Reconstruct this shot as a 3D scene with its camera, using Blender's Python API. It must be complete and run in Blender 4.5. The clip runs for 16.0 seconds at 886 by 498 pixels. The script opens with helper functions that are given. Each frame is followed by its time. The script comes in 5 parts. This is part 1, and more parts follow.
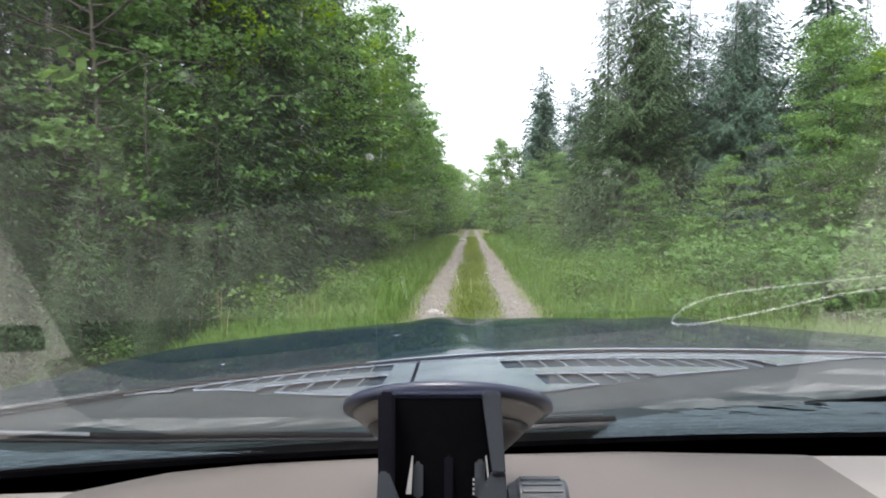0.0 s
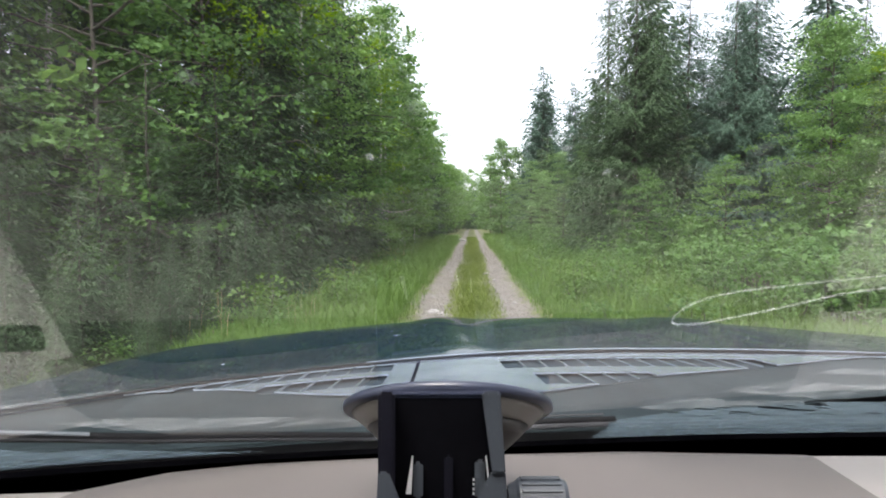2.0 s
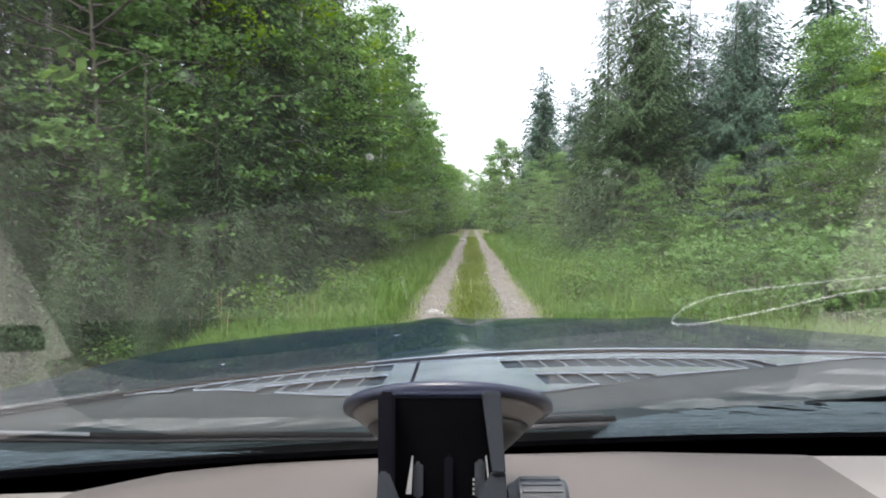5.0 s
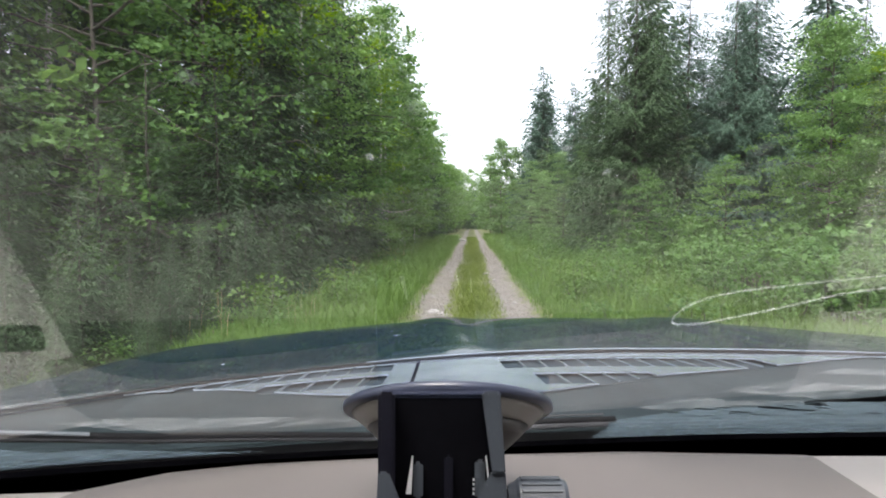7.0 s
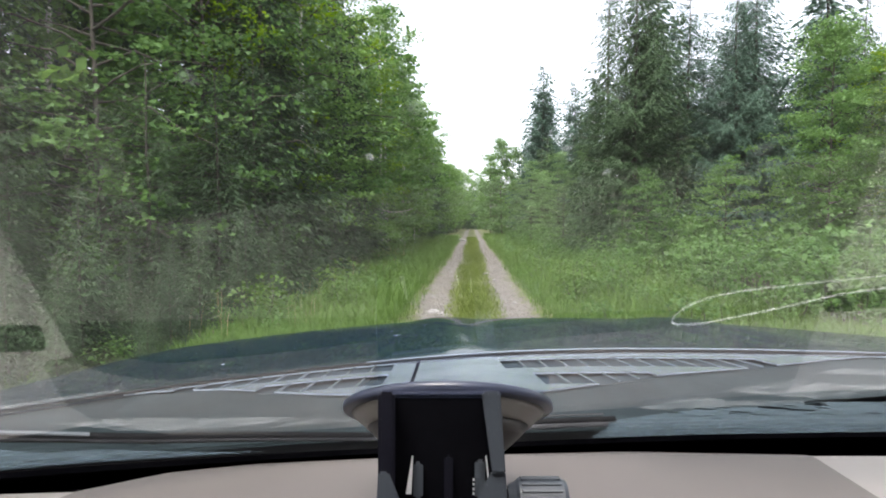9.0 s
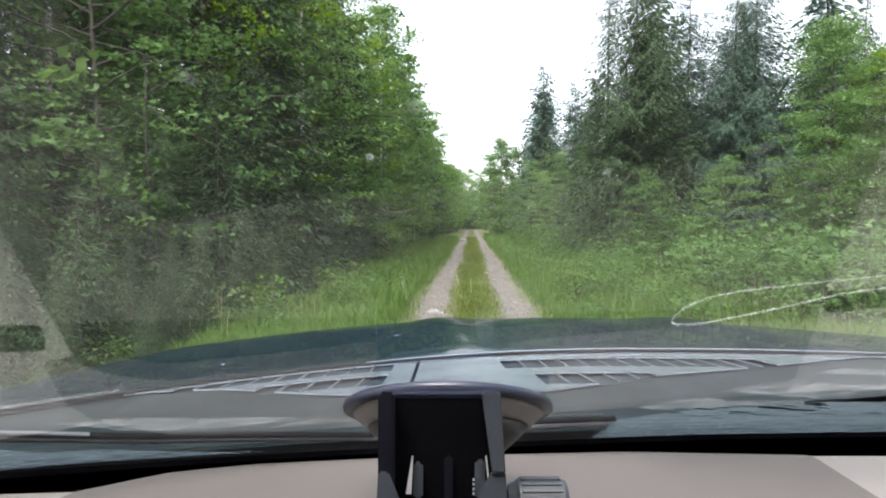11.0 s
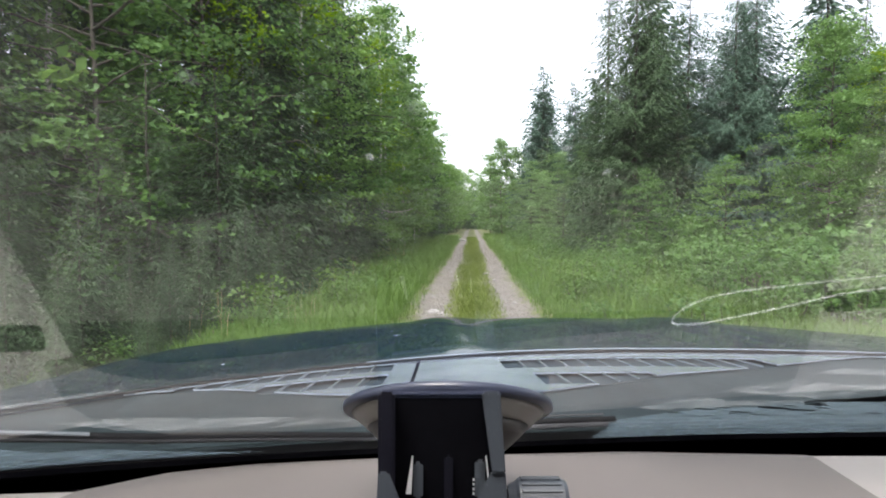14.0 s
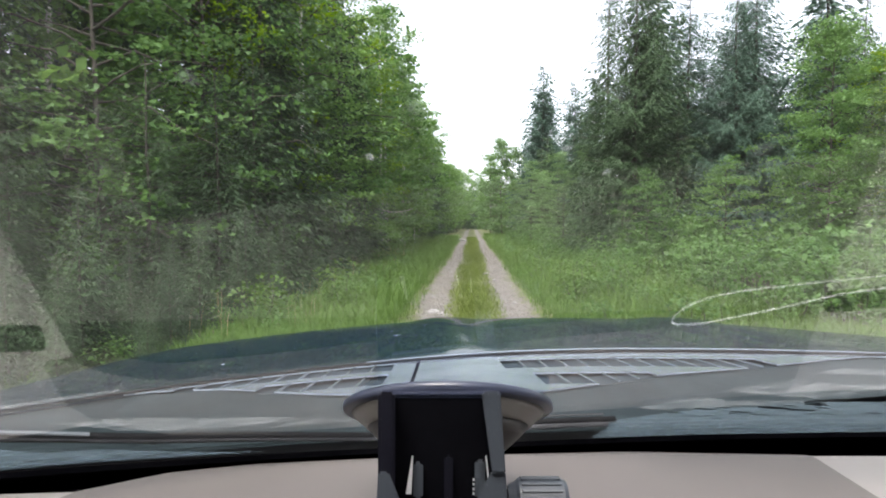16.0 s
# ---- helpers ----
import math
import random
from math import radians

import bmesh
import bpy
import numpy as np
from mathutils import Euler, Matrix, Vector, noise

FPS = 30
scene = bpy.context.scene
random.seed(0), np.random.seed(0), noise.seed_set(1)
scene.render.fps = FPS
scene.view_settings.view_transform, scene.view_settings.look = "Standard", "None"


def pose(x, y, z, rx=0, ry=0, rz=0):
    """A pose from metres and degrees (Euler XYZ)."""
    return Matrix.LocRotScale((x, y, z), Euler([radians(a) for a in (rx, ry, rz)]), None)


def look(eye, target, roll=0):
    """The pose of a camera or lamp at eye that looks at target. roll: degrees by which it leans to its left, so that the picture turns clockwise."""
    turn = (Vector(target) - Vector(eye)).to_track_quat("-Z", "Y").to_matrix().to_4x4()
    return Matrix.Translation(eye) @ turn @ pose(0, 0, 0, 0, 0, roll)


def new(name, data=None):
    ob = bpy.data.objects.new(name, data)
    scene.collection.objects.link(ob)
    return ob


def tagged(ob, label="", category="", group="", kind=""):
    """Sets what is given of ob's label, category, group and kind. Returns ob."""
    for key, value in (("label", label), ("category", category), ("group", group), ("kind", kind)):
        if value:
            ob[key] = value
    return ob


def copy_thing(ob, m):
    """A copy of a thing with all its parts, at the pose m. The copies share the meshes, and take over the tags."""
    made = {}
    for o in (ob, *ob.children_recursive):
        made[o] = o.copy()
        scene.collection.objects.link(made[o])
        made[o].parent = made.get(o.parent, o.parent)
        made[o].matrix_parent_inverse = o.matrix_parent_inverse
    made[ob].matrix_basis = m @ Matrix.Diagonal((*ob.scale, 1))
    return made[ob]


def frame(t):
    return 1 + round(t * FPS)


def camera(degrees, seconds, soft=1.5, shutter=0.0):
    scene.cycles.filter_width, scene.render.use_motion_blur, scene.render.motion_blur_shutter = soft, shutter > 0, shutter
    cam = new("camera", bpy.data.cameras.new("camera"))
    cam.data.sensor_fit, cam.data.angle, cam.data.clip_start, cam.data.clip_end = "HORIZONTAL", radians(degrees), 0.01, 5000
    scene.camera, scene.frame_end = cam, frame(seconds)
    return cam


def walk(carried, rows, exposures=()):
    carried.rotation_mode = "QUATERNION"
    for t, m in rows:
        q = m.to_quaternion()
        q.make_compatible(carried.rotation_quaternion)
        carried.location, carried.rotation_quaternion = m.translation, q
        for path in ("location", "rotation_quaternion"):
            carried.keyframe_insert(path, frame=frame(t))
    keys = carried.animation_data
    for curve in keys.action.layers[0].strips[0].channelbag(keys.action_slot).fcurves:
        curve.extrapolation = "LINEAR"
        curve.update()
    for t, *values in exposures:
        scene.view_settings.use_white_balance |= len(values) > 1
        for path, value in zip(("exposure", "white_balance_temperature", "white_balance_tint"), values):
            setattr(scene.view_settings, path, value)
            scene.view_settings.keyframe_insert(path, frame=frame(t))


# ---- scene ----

# The car stands on a two-track forest road; the recording phone sits in a holder on its dashboard and keeps still in the car.
EYE = 1.65
cam = camera(77.1, 16.0, soft=1.9)
walk(cam, [(t, pose(0, 0, EYE, 90 - 2.73, 0, 0)) for t in (0.0, 4.0, 8.0, 12.0, 16.0)])

# ---- light: bright overcast sky ----
world = bpy.data.worlds.new("overcast_sky")
scene.world = world
world.use_nodes = True
wn, wl = world.node_tree.nodes, world.node_tree.links
sky = wn.new("ShaderNodeTexSky")
sky.sky_type = "NISHITA"
sky.sun_disc = False
sky.sun_elevation, sky.sun_rotation = radians(58), radians(200)
sky.dust_density, sky.air_density = 4.0, 1.0
hsv = wn.new("ShaderNodeHueSaturation")
hsv.inputs["Saturation"].default_value = 0.34
wl.new(sky.outputs["Color"], hsv.inputs["Color"])
wl.new(hsv.outputs["Color"], wn["Background"].inputs["Color"])
wn["Background"].inputs["Strength"].default_value = 0.15
sun_data = bpy.data.lights.new("sun", "SUN")
sun_data.energy, sun_data.angle, sun_data.color = 0.7, radians(40), (1.0, 0.96, 0.9)
sun = new("sun", sun_data)
sun.matrix_world = look((-6, -10, 30), (0, 6, 0))
scene.view_settings.exposure = 2.14


# ---- materials ----
def nodes_of(name):
    m = bpy.data.materials.new(name)
    m.use_nodes = True
    return m, m.node_tree.nodes, m.node_tree.links


def surface(name, a, b, scale=8.0, rough=0.6, metal=0.0, bump=0.2, fine=0.0, coat=0.0, spec=0.5, grit=0.35, coat_rough=0.06):
    """Two-tone noise surface with relief; fine: scale of a second, grainy layer."""
    m, n, l = nodes_of(name)
    p = n["Principled BSDF"]
    co = n.new("ShaderNodeTexCoord")
    big = n.new("ShaderNodeTexNoise")
    big.inputs["Scale"].default_value, big.inputs["Detail"].default_value = scale, 6
    l.new(co.outputs["Object"], big.inputs["Vector"])
    ramp = n.new("ShaderNodeValToRGB")
    ramp.color_ramp.elements[0].position, ramp.color_ramp.elements[1].position = 0.3, 0.7
    ramp.color_ramp.elements[0].color, ramp.color_ramp.elements[1].color = (*a, 1), (*b, 1)
    l.new(big.outputs["Fac"], ramp.inputs["Fac"])
    grain = n.new("ShaderNodeTexNoise")
    grain.inputs["Scale"].default_value, grain.inputs["Detail"].default_value = fine or scale * 9, 4
    l.new(co.outputs["Object"], grain.inputs["Vector"])
    mul = n.new("ShaderNodeMix")
    mul.data_type, mul.blend_type = "RGBA", "MULTIPLY"
    mul.inputs["Factor"].default_value = grit
    l.new(ramp.outputs["Color"], mul.inputs["A"])
    gr = n.new("ShaderNodeMapRange")
    gr.inputs["From Min"].default_value, gr.inputs["From Max"].default_value = 0.25, 0.75
    gr.inputs["To Min"].default_value, gr.inputs["To Max"].default_value = 0.5, 1.3
    l.new(grain.outputs["Fac"], gr.inputs["Value"])
    l.new(gr.outputs["Result"], mul.inputs["B"])
    l.new(mul.outputs["Result"], p.inputs["Base Color"])
    p.inputs["Roughness"].default_value, p.inputs["Metallic"].default_value = rough, metal
    p.inputs["Coat Weight"].default_value, p.inputs["Coat Roughness"].default_value = coat, coat_rough
    p.inputs["Specular IOR Level"].default_value = spec
    if bump:
        bu = n.new("ShaderNodeBump")
        bu.inputs["Strength"].default_value, bu.inputs["Distance"].default_value = bump, 0.002
        l.new(grain.outputs["Fac"], bu.inputs["Height"])
        l.new(bu.outputs["Normal"], p.inputs["Normal"])
    return m


def leafage(name, dark, light, trans=0.4, rough=0.45):
    """Thin leaves that let light through; each leaf has its own tone, each plant its own shift."""
    m, n, l = nodes_of(name)
    p = n["Principled BSDF"]
    geo, info = n.new("ShaderNodeNewGeometry"), n.new("ShaderNodeObjectInfo")
    add = n.new("ShaderNodeMath")
    add.operation = "MULTIPLY_ADD"
    add.inputs[1].default_value = 0.5
    sub = n.new("ShaderNodeMath")
    sub.operation = "MULTIPLY"
    sub.inputs[1].default_value = 0.5
    l.new(info.outputs["Random"], sub.inputs[0])
    l.new(geo.outputs["Random Per Island"], add.inputs[0])
    l.new(sub.outputs[0], add.inputs[2])
    ramp = n.new("ShaderNodeValToRGB")
    ramp.color_ramp.elements[0].color, ramp.color_ramp.elements[1].color = (*dark, 1), (*light, 1)
    l.new(add.outputs[0], ramp.inputs["Fac"])
    l.new(ramp.outputs["Color"], p.inputs["Base Color"])
    p.inputs["Roughness"].default_value = rough
    p.inputs["Specular IOR Level"].default_value = 0.2
    tr = n.new("ShaderNodeBsdfTranslucent")
    br = n.new("ShaderNodeHueSaturation")
    br.inputs["Saturation"].default_value, br.inputs["Value"].default_value, br.inputs["Hue"].default_value = 1.1, 1.5, 0.485
    l.new(ramp.outputs["Color"], br.inputs["Color"])
    l.new(br.outputs["Color"], tr.inputs["Color"])
    mix = n.new("ShaderNodeMixShader")
    mix.inputs["Fac"].default_value = trans
    l.new(p.outputs["BSDF"], mix.inputs[1])
    l.new(tr.outputs["BSDF"], mix.inputs[2])
    l.new(mix.outputs["Shader"], n["Material Output"].inputs["Surface"])
    return m


M_BROAD = leafage("birch_leaf", (0.046, 0.106, 0.0276), (0.147, 0.253, 0.0736), 0.45)
# pale leaf, also carries the haze over the far trees in its colour
M_PALE = leafage("pale_hazed_leaf", (0.069, 0.131, 0.0506), (0.17, 0.268, 0.11), 0.45)
M_MAPLE = leafage("maple_leaf", (0.0598, 0.126, 0.0414), (0.143, 0.242, 0.0874))
# dimmed copy of the maple leaf, shade of the left edge in its colour
M_MAPLE_DIM = leafage("shaded_maple_leaf", (0.0368, 0.0889, 0.0276), (0.115, 0.207, 0.069), 0.4)
# bright yellow-green, the light on these leaves is painted into the colour
M_SUNLIT = leafage("sunlit_leaf", (0.075, 0.15, 0.012), (0.155, 0.25, 0.025), 0.5)
M_SAPLING = leafage("birch_sapling_leaf", (0.0506, 0.111, 0.0313), (0.133, 0.232, 0.0782))
M_NEEDLE = leafage("spruce_needle", (0.024, 0.047, 0.023), (0.058, 0.098, 0.044), 0.14, 0.6)
# blue-green needles, lightened further to paint in the haze over them
M_BLUE = leafage("hazed_blue_spruce_needle", (0.036, 0.068, 0.05), (0.082, 0.138, 0.098), 0.15, 0.55)
M_SHRUB = leafage("shrub_leaf", (0.0534, 0.113, 0.0331), (0.143, 0.247, 0.0828), 0.42)
M_GRASS = leafage("grass_blade", (0.046, 0.098, 0.02), (0.12, 0.2, 0.05), 0.38)
M_STRAW = leafage("seed_head", (0.22, 0.18, 0.09), (0.4, 0.34, 0.2), 0.3)
M_LITTER = leafage("short_grass", (0.085, 0.125, 0.022), (0.17, 0.21, 0.05), 0.35)
M_YOUNG = leafage("young_spruce_needle", (0.075, 0.125, 0.065), (0.165, 0.235, 0.12), 0.25, 0.55)
M_BARK = surface("spruce_bark", (0.035, 0.03, 0.025), (0.095, 0.083, 0.07), 9, 0.9, bump=0.8)
M_DEAD = surface("dead_wood", (0.2, 0.185, 0.165), (0.4, 0.38, 0.35), 14, 0.85, bump=0.6)
M_STONE = surface("field_stone", (0.17, 0.165, 0.16), (0.33, 0.32, 0.305), 6, 0.85, bump=0.6)
M_GRAVEL = surface("loose_gravel", (0.13, 0.115, 0.105), (0.27, 0.245, 0.225), 3, 0.9, bump=0.3)
M_PAINT = surface("dark_green_car_paint", (0.002, 0.013, 0.022), (0.003, 0.0165, 0.028), 2, 0.6, coat=0.6, bump=0.0, fine=900, spec=0.05, coat_rough=0.02)
# pale blue-grey base carries the sky's reflection on the cowl
M_COWL = surface("sky_reflection_grey", (0.18, 0.22, 0.27), (0.23, 0.275, 0.33), 5, 0.25, bump=0.08, fine=300, coat=0.6)
M_DARK = surface("black_rubber", (0.006, 0.006, 0.007), (0.011, 0.011, 0.012), 30, 0.8, bump=0.15, spec=0.12)
# near-black without gloss: truly black parts, and shade painted into hollows and gaps
M_VOID = surface("shade_black_plastic", (0.002, 0.002, 0.0028), (0.0035, 0.0035, 0.0045), 30, 1.0, bump=0.0, spec=0.0)
M_WELL = surface("black_well_plastic", (0.010, 0.018, 0.021), (0.022, 0.034, 0.038), 12, 0.6, bump=0.2, spec=0.25)
M_TRAY = surface("grey_tray_plastic", (0.024, 0.035, 0.044), (0.04, 0.055, 0.066), 20, 0.8, bump=0.1, spec=0.08)
M_NEAR = surface("dark_brown_dash_vinyl", (0.05, 0.046, 0.042), (0.062, 0.057, 0.052), 6, 0.6, bump=0.25, fine=700)
M_BLADE = surface("wet_black_wiper", (0.02, 0.02, 0.022), (0.05, 0.05, 0.055), 30, 0.25, bump=0.2)
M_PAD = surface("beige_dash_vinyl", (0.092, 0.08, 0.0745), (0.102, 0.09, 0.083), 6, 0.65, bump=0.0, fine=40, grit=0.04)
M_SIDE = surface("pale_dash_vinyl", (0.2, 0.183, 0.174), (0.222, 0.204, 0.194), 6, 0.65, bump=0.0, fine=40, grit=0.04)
M_TRIM = surface("cabin_lining", (0.3, 0.27, 0.24), (0.38, 0.34, 0.31), 8, 0.9, bump=0.3)
M_HOLDER = surface("black_holder_plastic", (0.004, 0.004, 0.007), (0.007, 0.007, 0.011), 40, 0.5, bump=0.05, fine=800, spec=0.12)
M_GREY = surface("grey_holder_plastic", (0.026, 0.031, 0.039), (0.038, 0.044, 0.053), 30, 0.45, bump=0.05, fine=800, grit=0.15)
M_RIM = surface("glossy_cup_rim", (0.02, 0.024, 0.042), (0.03, 0.035, 0.058), 30, 0.3, bump=0.0)
M_SKIRT = surface("smoky_cup_skirt", (0.016, 0.013, 0.012), (0.03, 0.025, 0.022), 30, 0.4, bump=0.0)
# beige of the dashboard's reflection, painted into the skirt
M_LIP = surface("dash_reflecting_skirt", (0.15, 0.135, 0.12), (0.2, 0.18, 0.165), 30, 0.35, bump=0.0, grit=0.1)
M_ARM = surface("pale_grey_wiper_arm", (0.1, 0.115, 0.13), (0.17, 0.185, 0.2), 40, 0.35, bump=0.1)
M_CABLE = surface("white_cable", (0.86, 0.86, 0.85), (0.9, 0.9, 0.89), 30, 0.4, bump=0.0, grit=0.03)
M_METAL = surface("grey_wheel_metal", (0.3, 0.3, 0.3), (0.42, 0.42, 0.42), 12, 0.35, metal=0.9, bump=0.05)
M_CHROME = surface("steel_slider", (0.7, 0.7, 0.7), (0.8, 0.8, 0.8), 12, 0.3, metal=0.6, bump=0.0)


def birch_bark():
    m, n, l = nodes_of("birch_bark")
    p = n["Principled BSDF"]
    co, mp = n.new("ShaderNodeTexCoord"), n.new("ShaderNodeMapping")
    mp.inputs["Scale"].default_value = (5, 5, 16)
    no = n.new("ShaderNodeTexNoise")
    no.inputs["Scale"].default_value, no.inputs["Detail"].default_value = 1.2, 5
    ramp = n.new("ShaderNodeValToRGB")
    e = ramp.color_ramp.elements
    e[0].position, e[0].color = 0.38, (0.05, 0.045, 0.04, 1)
    e[1].position, e[1].color = 0.5, (0.5, 0.49, 0.46, 1)
    l.new(co.outputs["Object"], mp.inputs["Vector"])
    l.new(mp.outputs["Vector"], no.inputs["Vector"])
    l.new(no.outputs["Fac"], ramp.inputs["Fac"])
    l.new(ramp.outputs["Color"], p.inputs["Base Color"])
    p.inputs["Roughness"].default_value = 0.8
    return m


M_BIRCH = birch_bark()


def pane_glass(name, dust, ior=1.6):
    """Clear pane: mirror gloss by angle, with a thin, uneven film of road dust and dried spots."""
    m, n, l = nodes_of(name)
    n.remove(n["Principled BSDF"])
    fr, tp, gl = n.new("ShaderNodeFresnel"), n.new("ShaderNodeBsdfTransparent"), n.new("ShaderNodeBsdfGlossy")
    fr.inputs["IOR"].default_value = ior
    gl.inputs["Roughness"].default_value = 0.03
    clear = n.new("ShaderNodeMixShader")
    l.new(fr.outputs[0], clear.inputs["Fac"])
    l.new(tp.outputs[0], clear.inputs[1])
    l.new(gl.outputs[0], clear.inputs[2])
    di, tl, film = n.new("ShaderNodeBsdfDiffuse"), n.new("ShaderNodeBsdfTranslucent"), n.new("ShaderNodeMixShader")
    for s in (di, tl):
        s.inputs["Color"].default_value = (0.8, 0.78, 0.74, 1)
    film.inputs["Fac"].default_value = 0.6
    l.new(di.outputs[0], film.inputs[1])
    l.new(tl.outputs[0], film.inputs[2])
    co, no, vo = n.new("ShaderNodeTexCoord"), n.new("ShaderNodeTexNoise"), n.new("ShaderNodeTexVoronoi")
    no.inputs["Scale"].default_value, no.inputs["Detail"].default_value = 14, 5
    vo.inputs["Scale"].default_value = 28
    l.new(co.outputs["Object"], no.inputs["Vector"])
    l.new(co.outputs["Object"], vo.inputs["Vector"])
    amount = n.new("ShaderNodeMapRange")
    amount.inputs["From Min"].default_value, amount.inputs["From Max"].default_value = 0.3, 0.75
    amount.inputs["To Min"].default_value, amount.inputs["To Max"].default_value = dust * 0.5, dust * 1.5
    l.new(no.outputs["Fac"], amount.inputs["Value"])
    spot = n.new("ShaderNodeMapRange")
    spot.inputs["From Min"].default_value, spot.inputs["From Max"].default_value = 0.04, 0.09
    spot.inputs["To Min"].default_value, spot.inputs["To Max"].default_value = 0.3, 0.0
    l.new(vo.outputs["Distance"], spot.inputs["Value"])
    pick = n.new("ShaderNodeMath")
    pick.operation = "GREATER_THAN"
    pick.inputs[1].default_value = 0.8
    l.new(vo.outputs["Color"], pick.inputs[0])
    few = n.new("ShaderNodeMath")
    few.operation = "MULTIPLY_ADD"
    l.new(spot.outputs[0], few.inputs[0])
    l.new(pick.outputs[0], few.inputs[1])
    l.new(amount.outputs[0], few.inputs[2])
    mix = n.new("ShaderNodeMixShader")
    l.new(few.outputs[0], mix.inputs["Fac"])
    l.new(clear.outputs[0], mix.inputs[1])
    l.new(film.outputs[0], mix.inputs[2])
    l.new(mix.outputs[0], n["Material Output"].inputs["Surface"])
    return m


M_GLASS = pane_glass("dusty_windshield_glass", 0.008, 1.9)  # both faces of the laminate reflect
M_WINDOW = pane_glass("side_window_glass", 0.01)

def glass_film(name, tint, scale, lo, hi, least, most):
    """Pale film on the glass, broken by clear drops and gaps: standing water, and the streaks."""
    m, n, l = nodes_of(name)
    p = n["Principled BSDF"]
    p.inputs["Base Color"].default_value = (*tint, 1)
    p.inputs["Roughness"].default_value = 0.2
    tl, tp = n.new("ShaderNodeBsdfTranslucent"), n.new("ShaderNodeBsdfTransparent")
    tl.inputs["Color"].default_value = (*tint, 1)
    both, out = n.new("ShaderNodeMixShader"), n.new("ShaderNodeMixShader")
    both.inputs["Fac"].default_value = 0.75
    co, mp, no = n.new("ShaderNodeTexCoord"), n.new("ShaderNodeMapping"), n.new("ShaderNodeTexNoise")
    mp.inputs["Scale"].default_value = scale
    mp.inputs["Rotation"].default_value = (0, 0, 0.25)
    no.inputs["Scale"].default_value, no.inputs["Detail"].default_value = 1.6, 5
    l.new(co.outputs["Object"], mp.inputs["Vector"])
    l.new(mp.outputs["Vector"], no.inputs["Vector"])
    ra = n.new("ShaderNodeMapRange")
    ra.inputs["From Min"].default_value, ra.inputs["From Max"].default_value = lo, hi
    ra.inputs["To Min"].default_value, ra.inputs["To Max"].default_value = least, most
    l.new(no.outputs["Fac"], ra.inputs["Value"])
    l.new(p.outputs[0], both.inputs[1])
    l.new(tl.outputs[0], both.inputs[2])
    l.new(ra.outputs[0], out.inputs["Fac"])
    l.new(tp.outputs[0], out.inputs[1])
    l.new(both.outputs[0], out.inputs[2])
    l.new(out.outputs[0], n["Material Output"].inputs["Surface"])
    return m


M_WET = glass_film("standing_water", (0.25, 0.335, 0.39), (80, 260, 260), 0.36, 0.5, 0.05, 0.42)
M_STREAK = glass_film("pale_streak", (0.52, 0.54, 0.54), (45, 90, 90), 0.36, 0.6, 0.06, 0.34)


def dried_spot(name, most):
    """A dried drop on the glass: pale and thin, fading out to its rim."""
    m, n, l = nodes_of(name)
    n.remove(n["Principled BSDF"])
    tl, tp, out = n.new("ShaderNodeBsdfTranslucent"), n.new("ShaderNodeBsdfTransparent"), n.new("ShaderNodeMixShader")
    tl.inputs["Color"].default_value = (0.75, 0.77, 0.76, 1)
    co, no, ln, ra, mu = n.new("ShaderNodeTexCoord"), n.new("ShaderNodeTexNoise"), n.new("ShaderNodeVectorMath"), n.new("ShaderNodeMapRange"), n.new("ShaderNodeMath")
    ln.operation, mu.operation = "LENGTH", "MULTIPLY"
    no.inputs["Scale"].default_value = 1.6
    l.new(co.outputs["Object"], ln.inputs[0])
    l.new(co.outputs["Object"], no.inputs["Vector"])
    ra.interpolation_type = "SMOOTHSTEP"
    ra.inputs["From Min"].default_value, ra.inputs["From Max"].default_value = 0.35, 1.0
    ra.inputs["To Min"].default_value, ra.inputs["To Max"].default_value = most * 2, 0.0
    l.new(ln.outputs["Value"], ra.inputs["Value"])
    l.new(ra.outputs[0], mu.inputs[0])
    l.new(no.outputs["Fac"], mu.inputs[1])
    l.new(mu.outputs[0], out.inputs["Fac"])
    l.new(tp.outputs[0], out.inputs[1])
    l.new(tl.outputs[0], out.inputs[2])
    l.new(out.outputs[0], n["Material Output"].inputs["Surface"])
    return m


M_SPOT = dried_spot("dried_drop", 0.13)
M_SMEAR = dried_spot("faint_smear", 0.035)

ROAD_X, ROAD_TURN = 0.07, 0.051  # centre line of the track: x = ROAD_X + ROAD_TURN * y


def road_mid(y):
    return ROAD_X + ROAD_TURN * y + 0.045 * math.sin(0.3 * y)


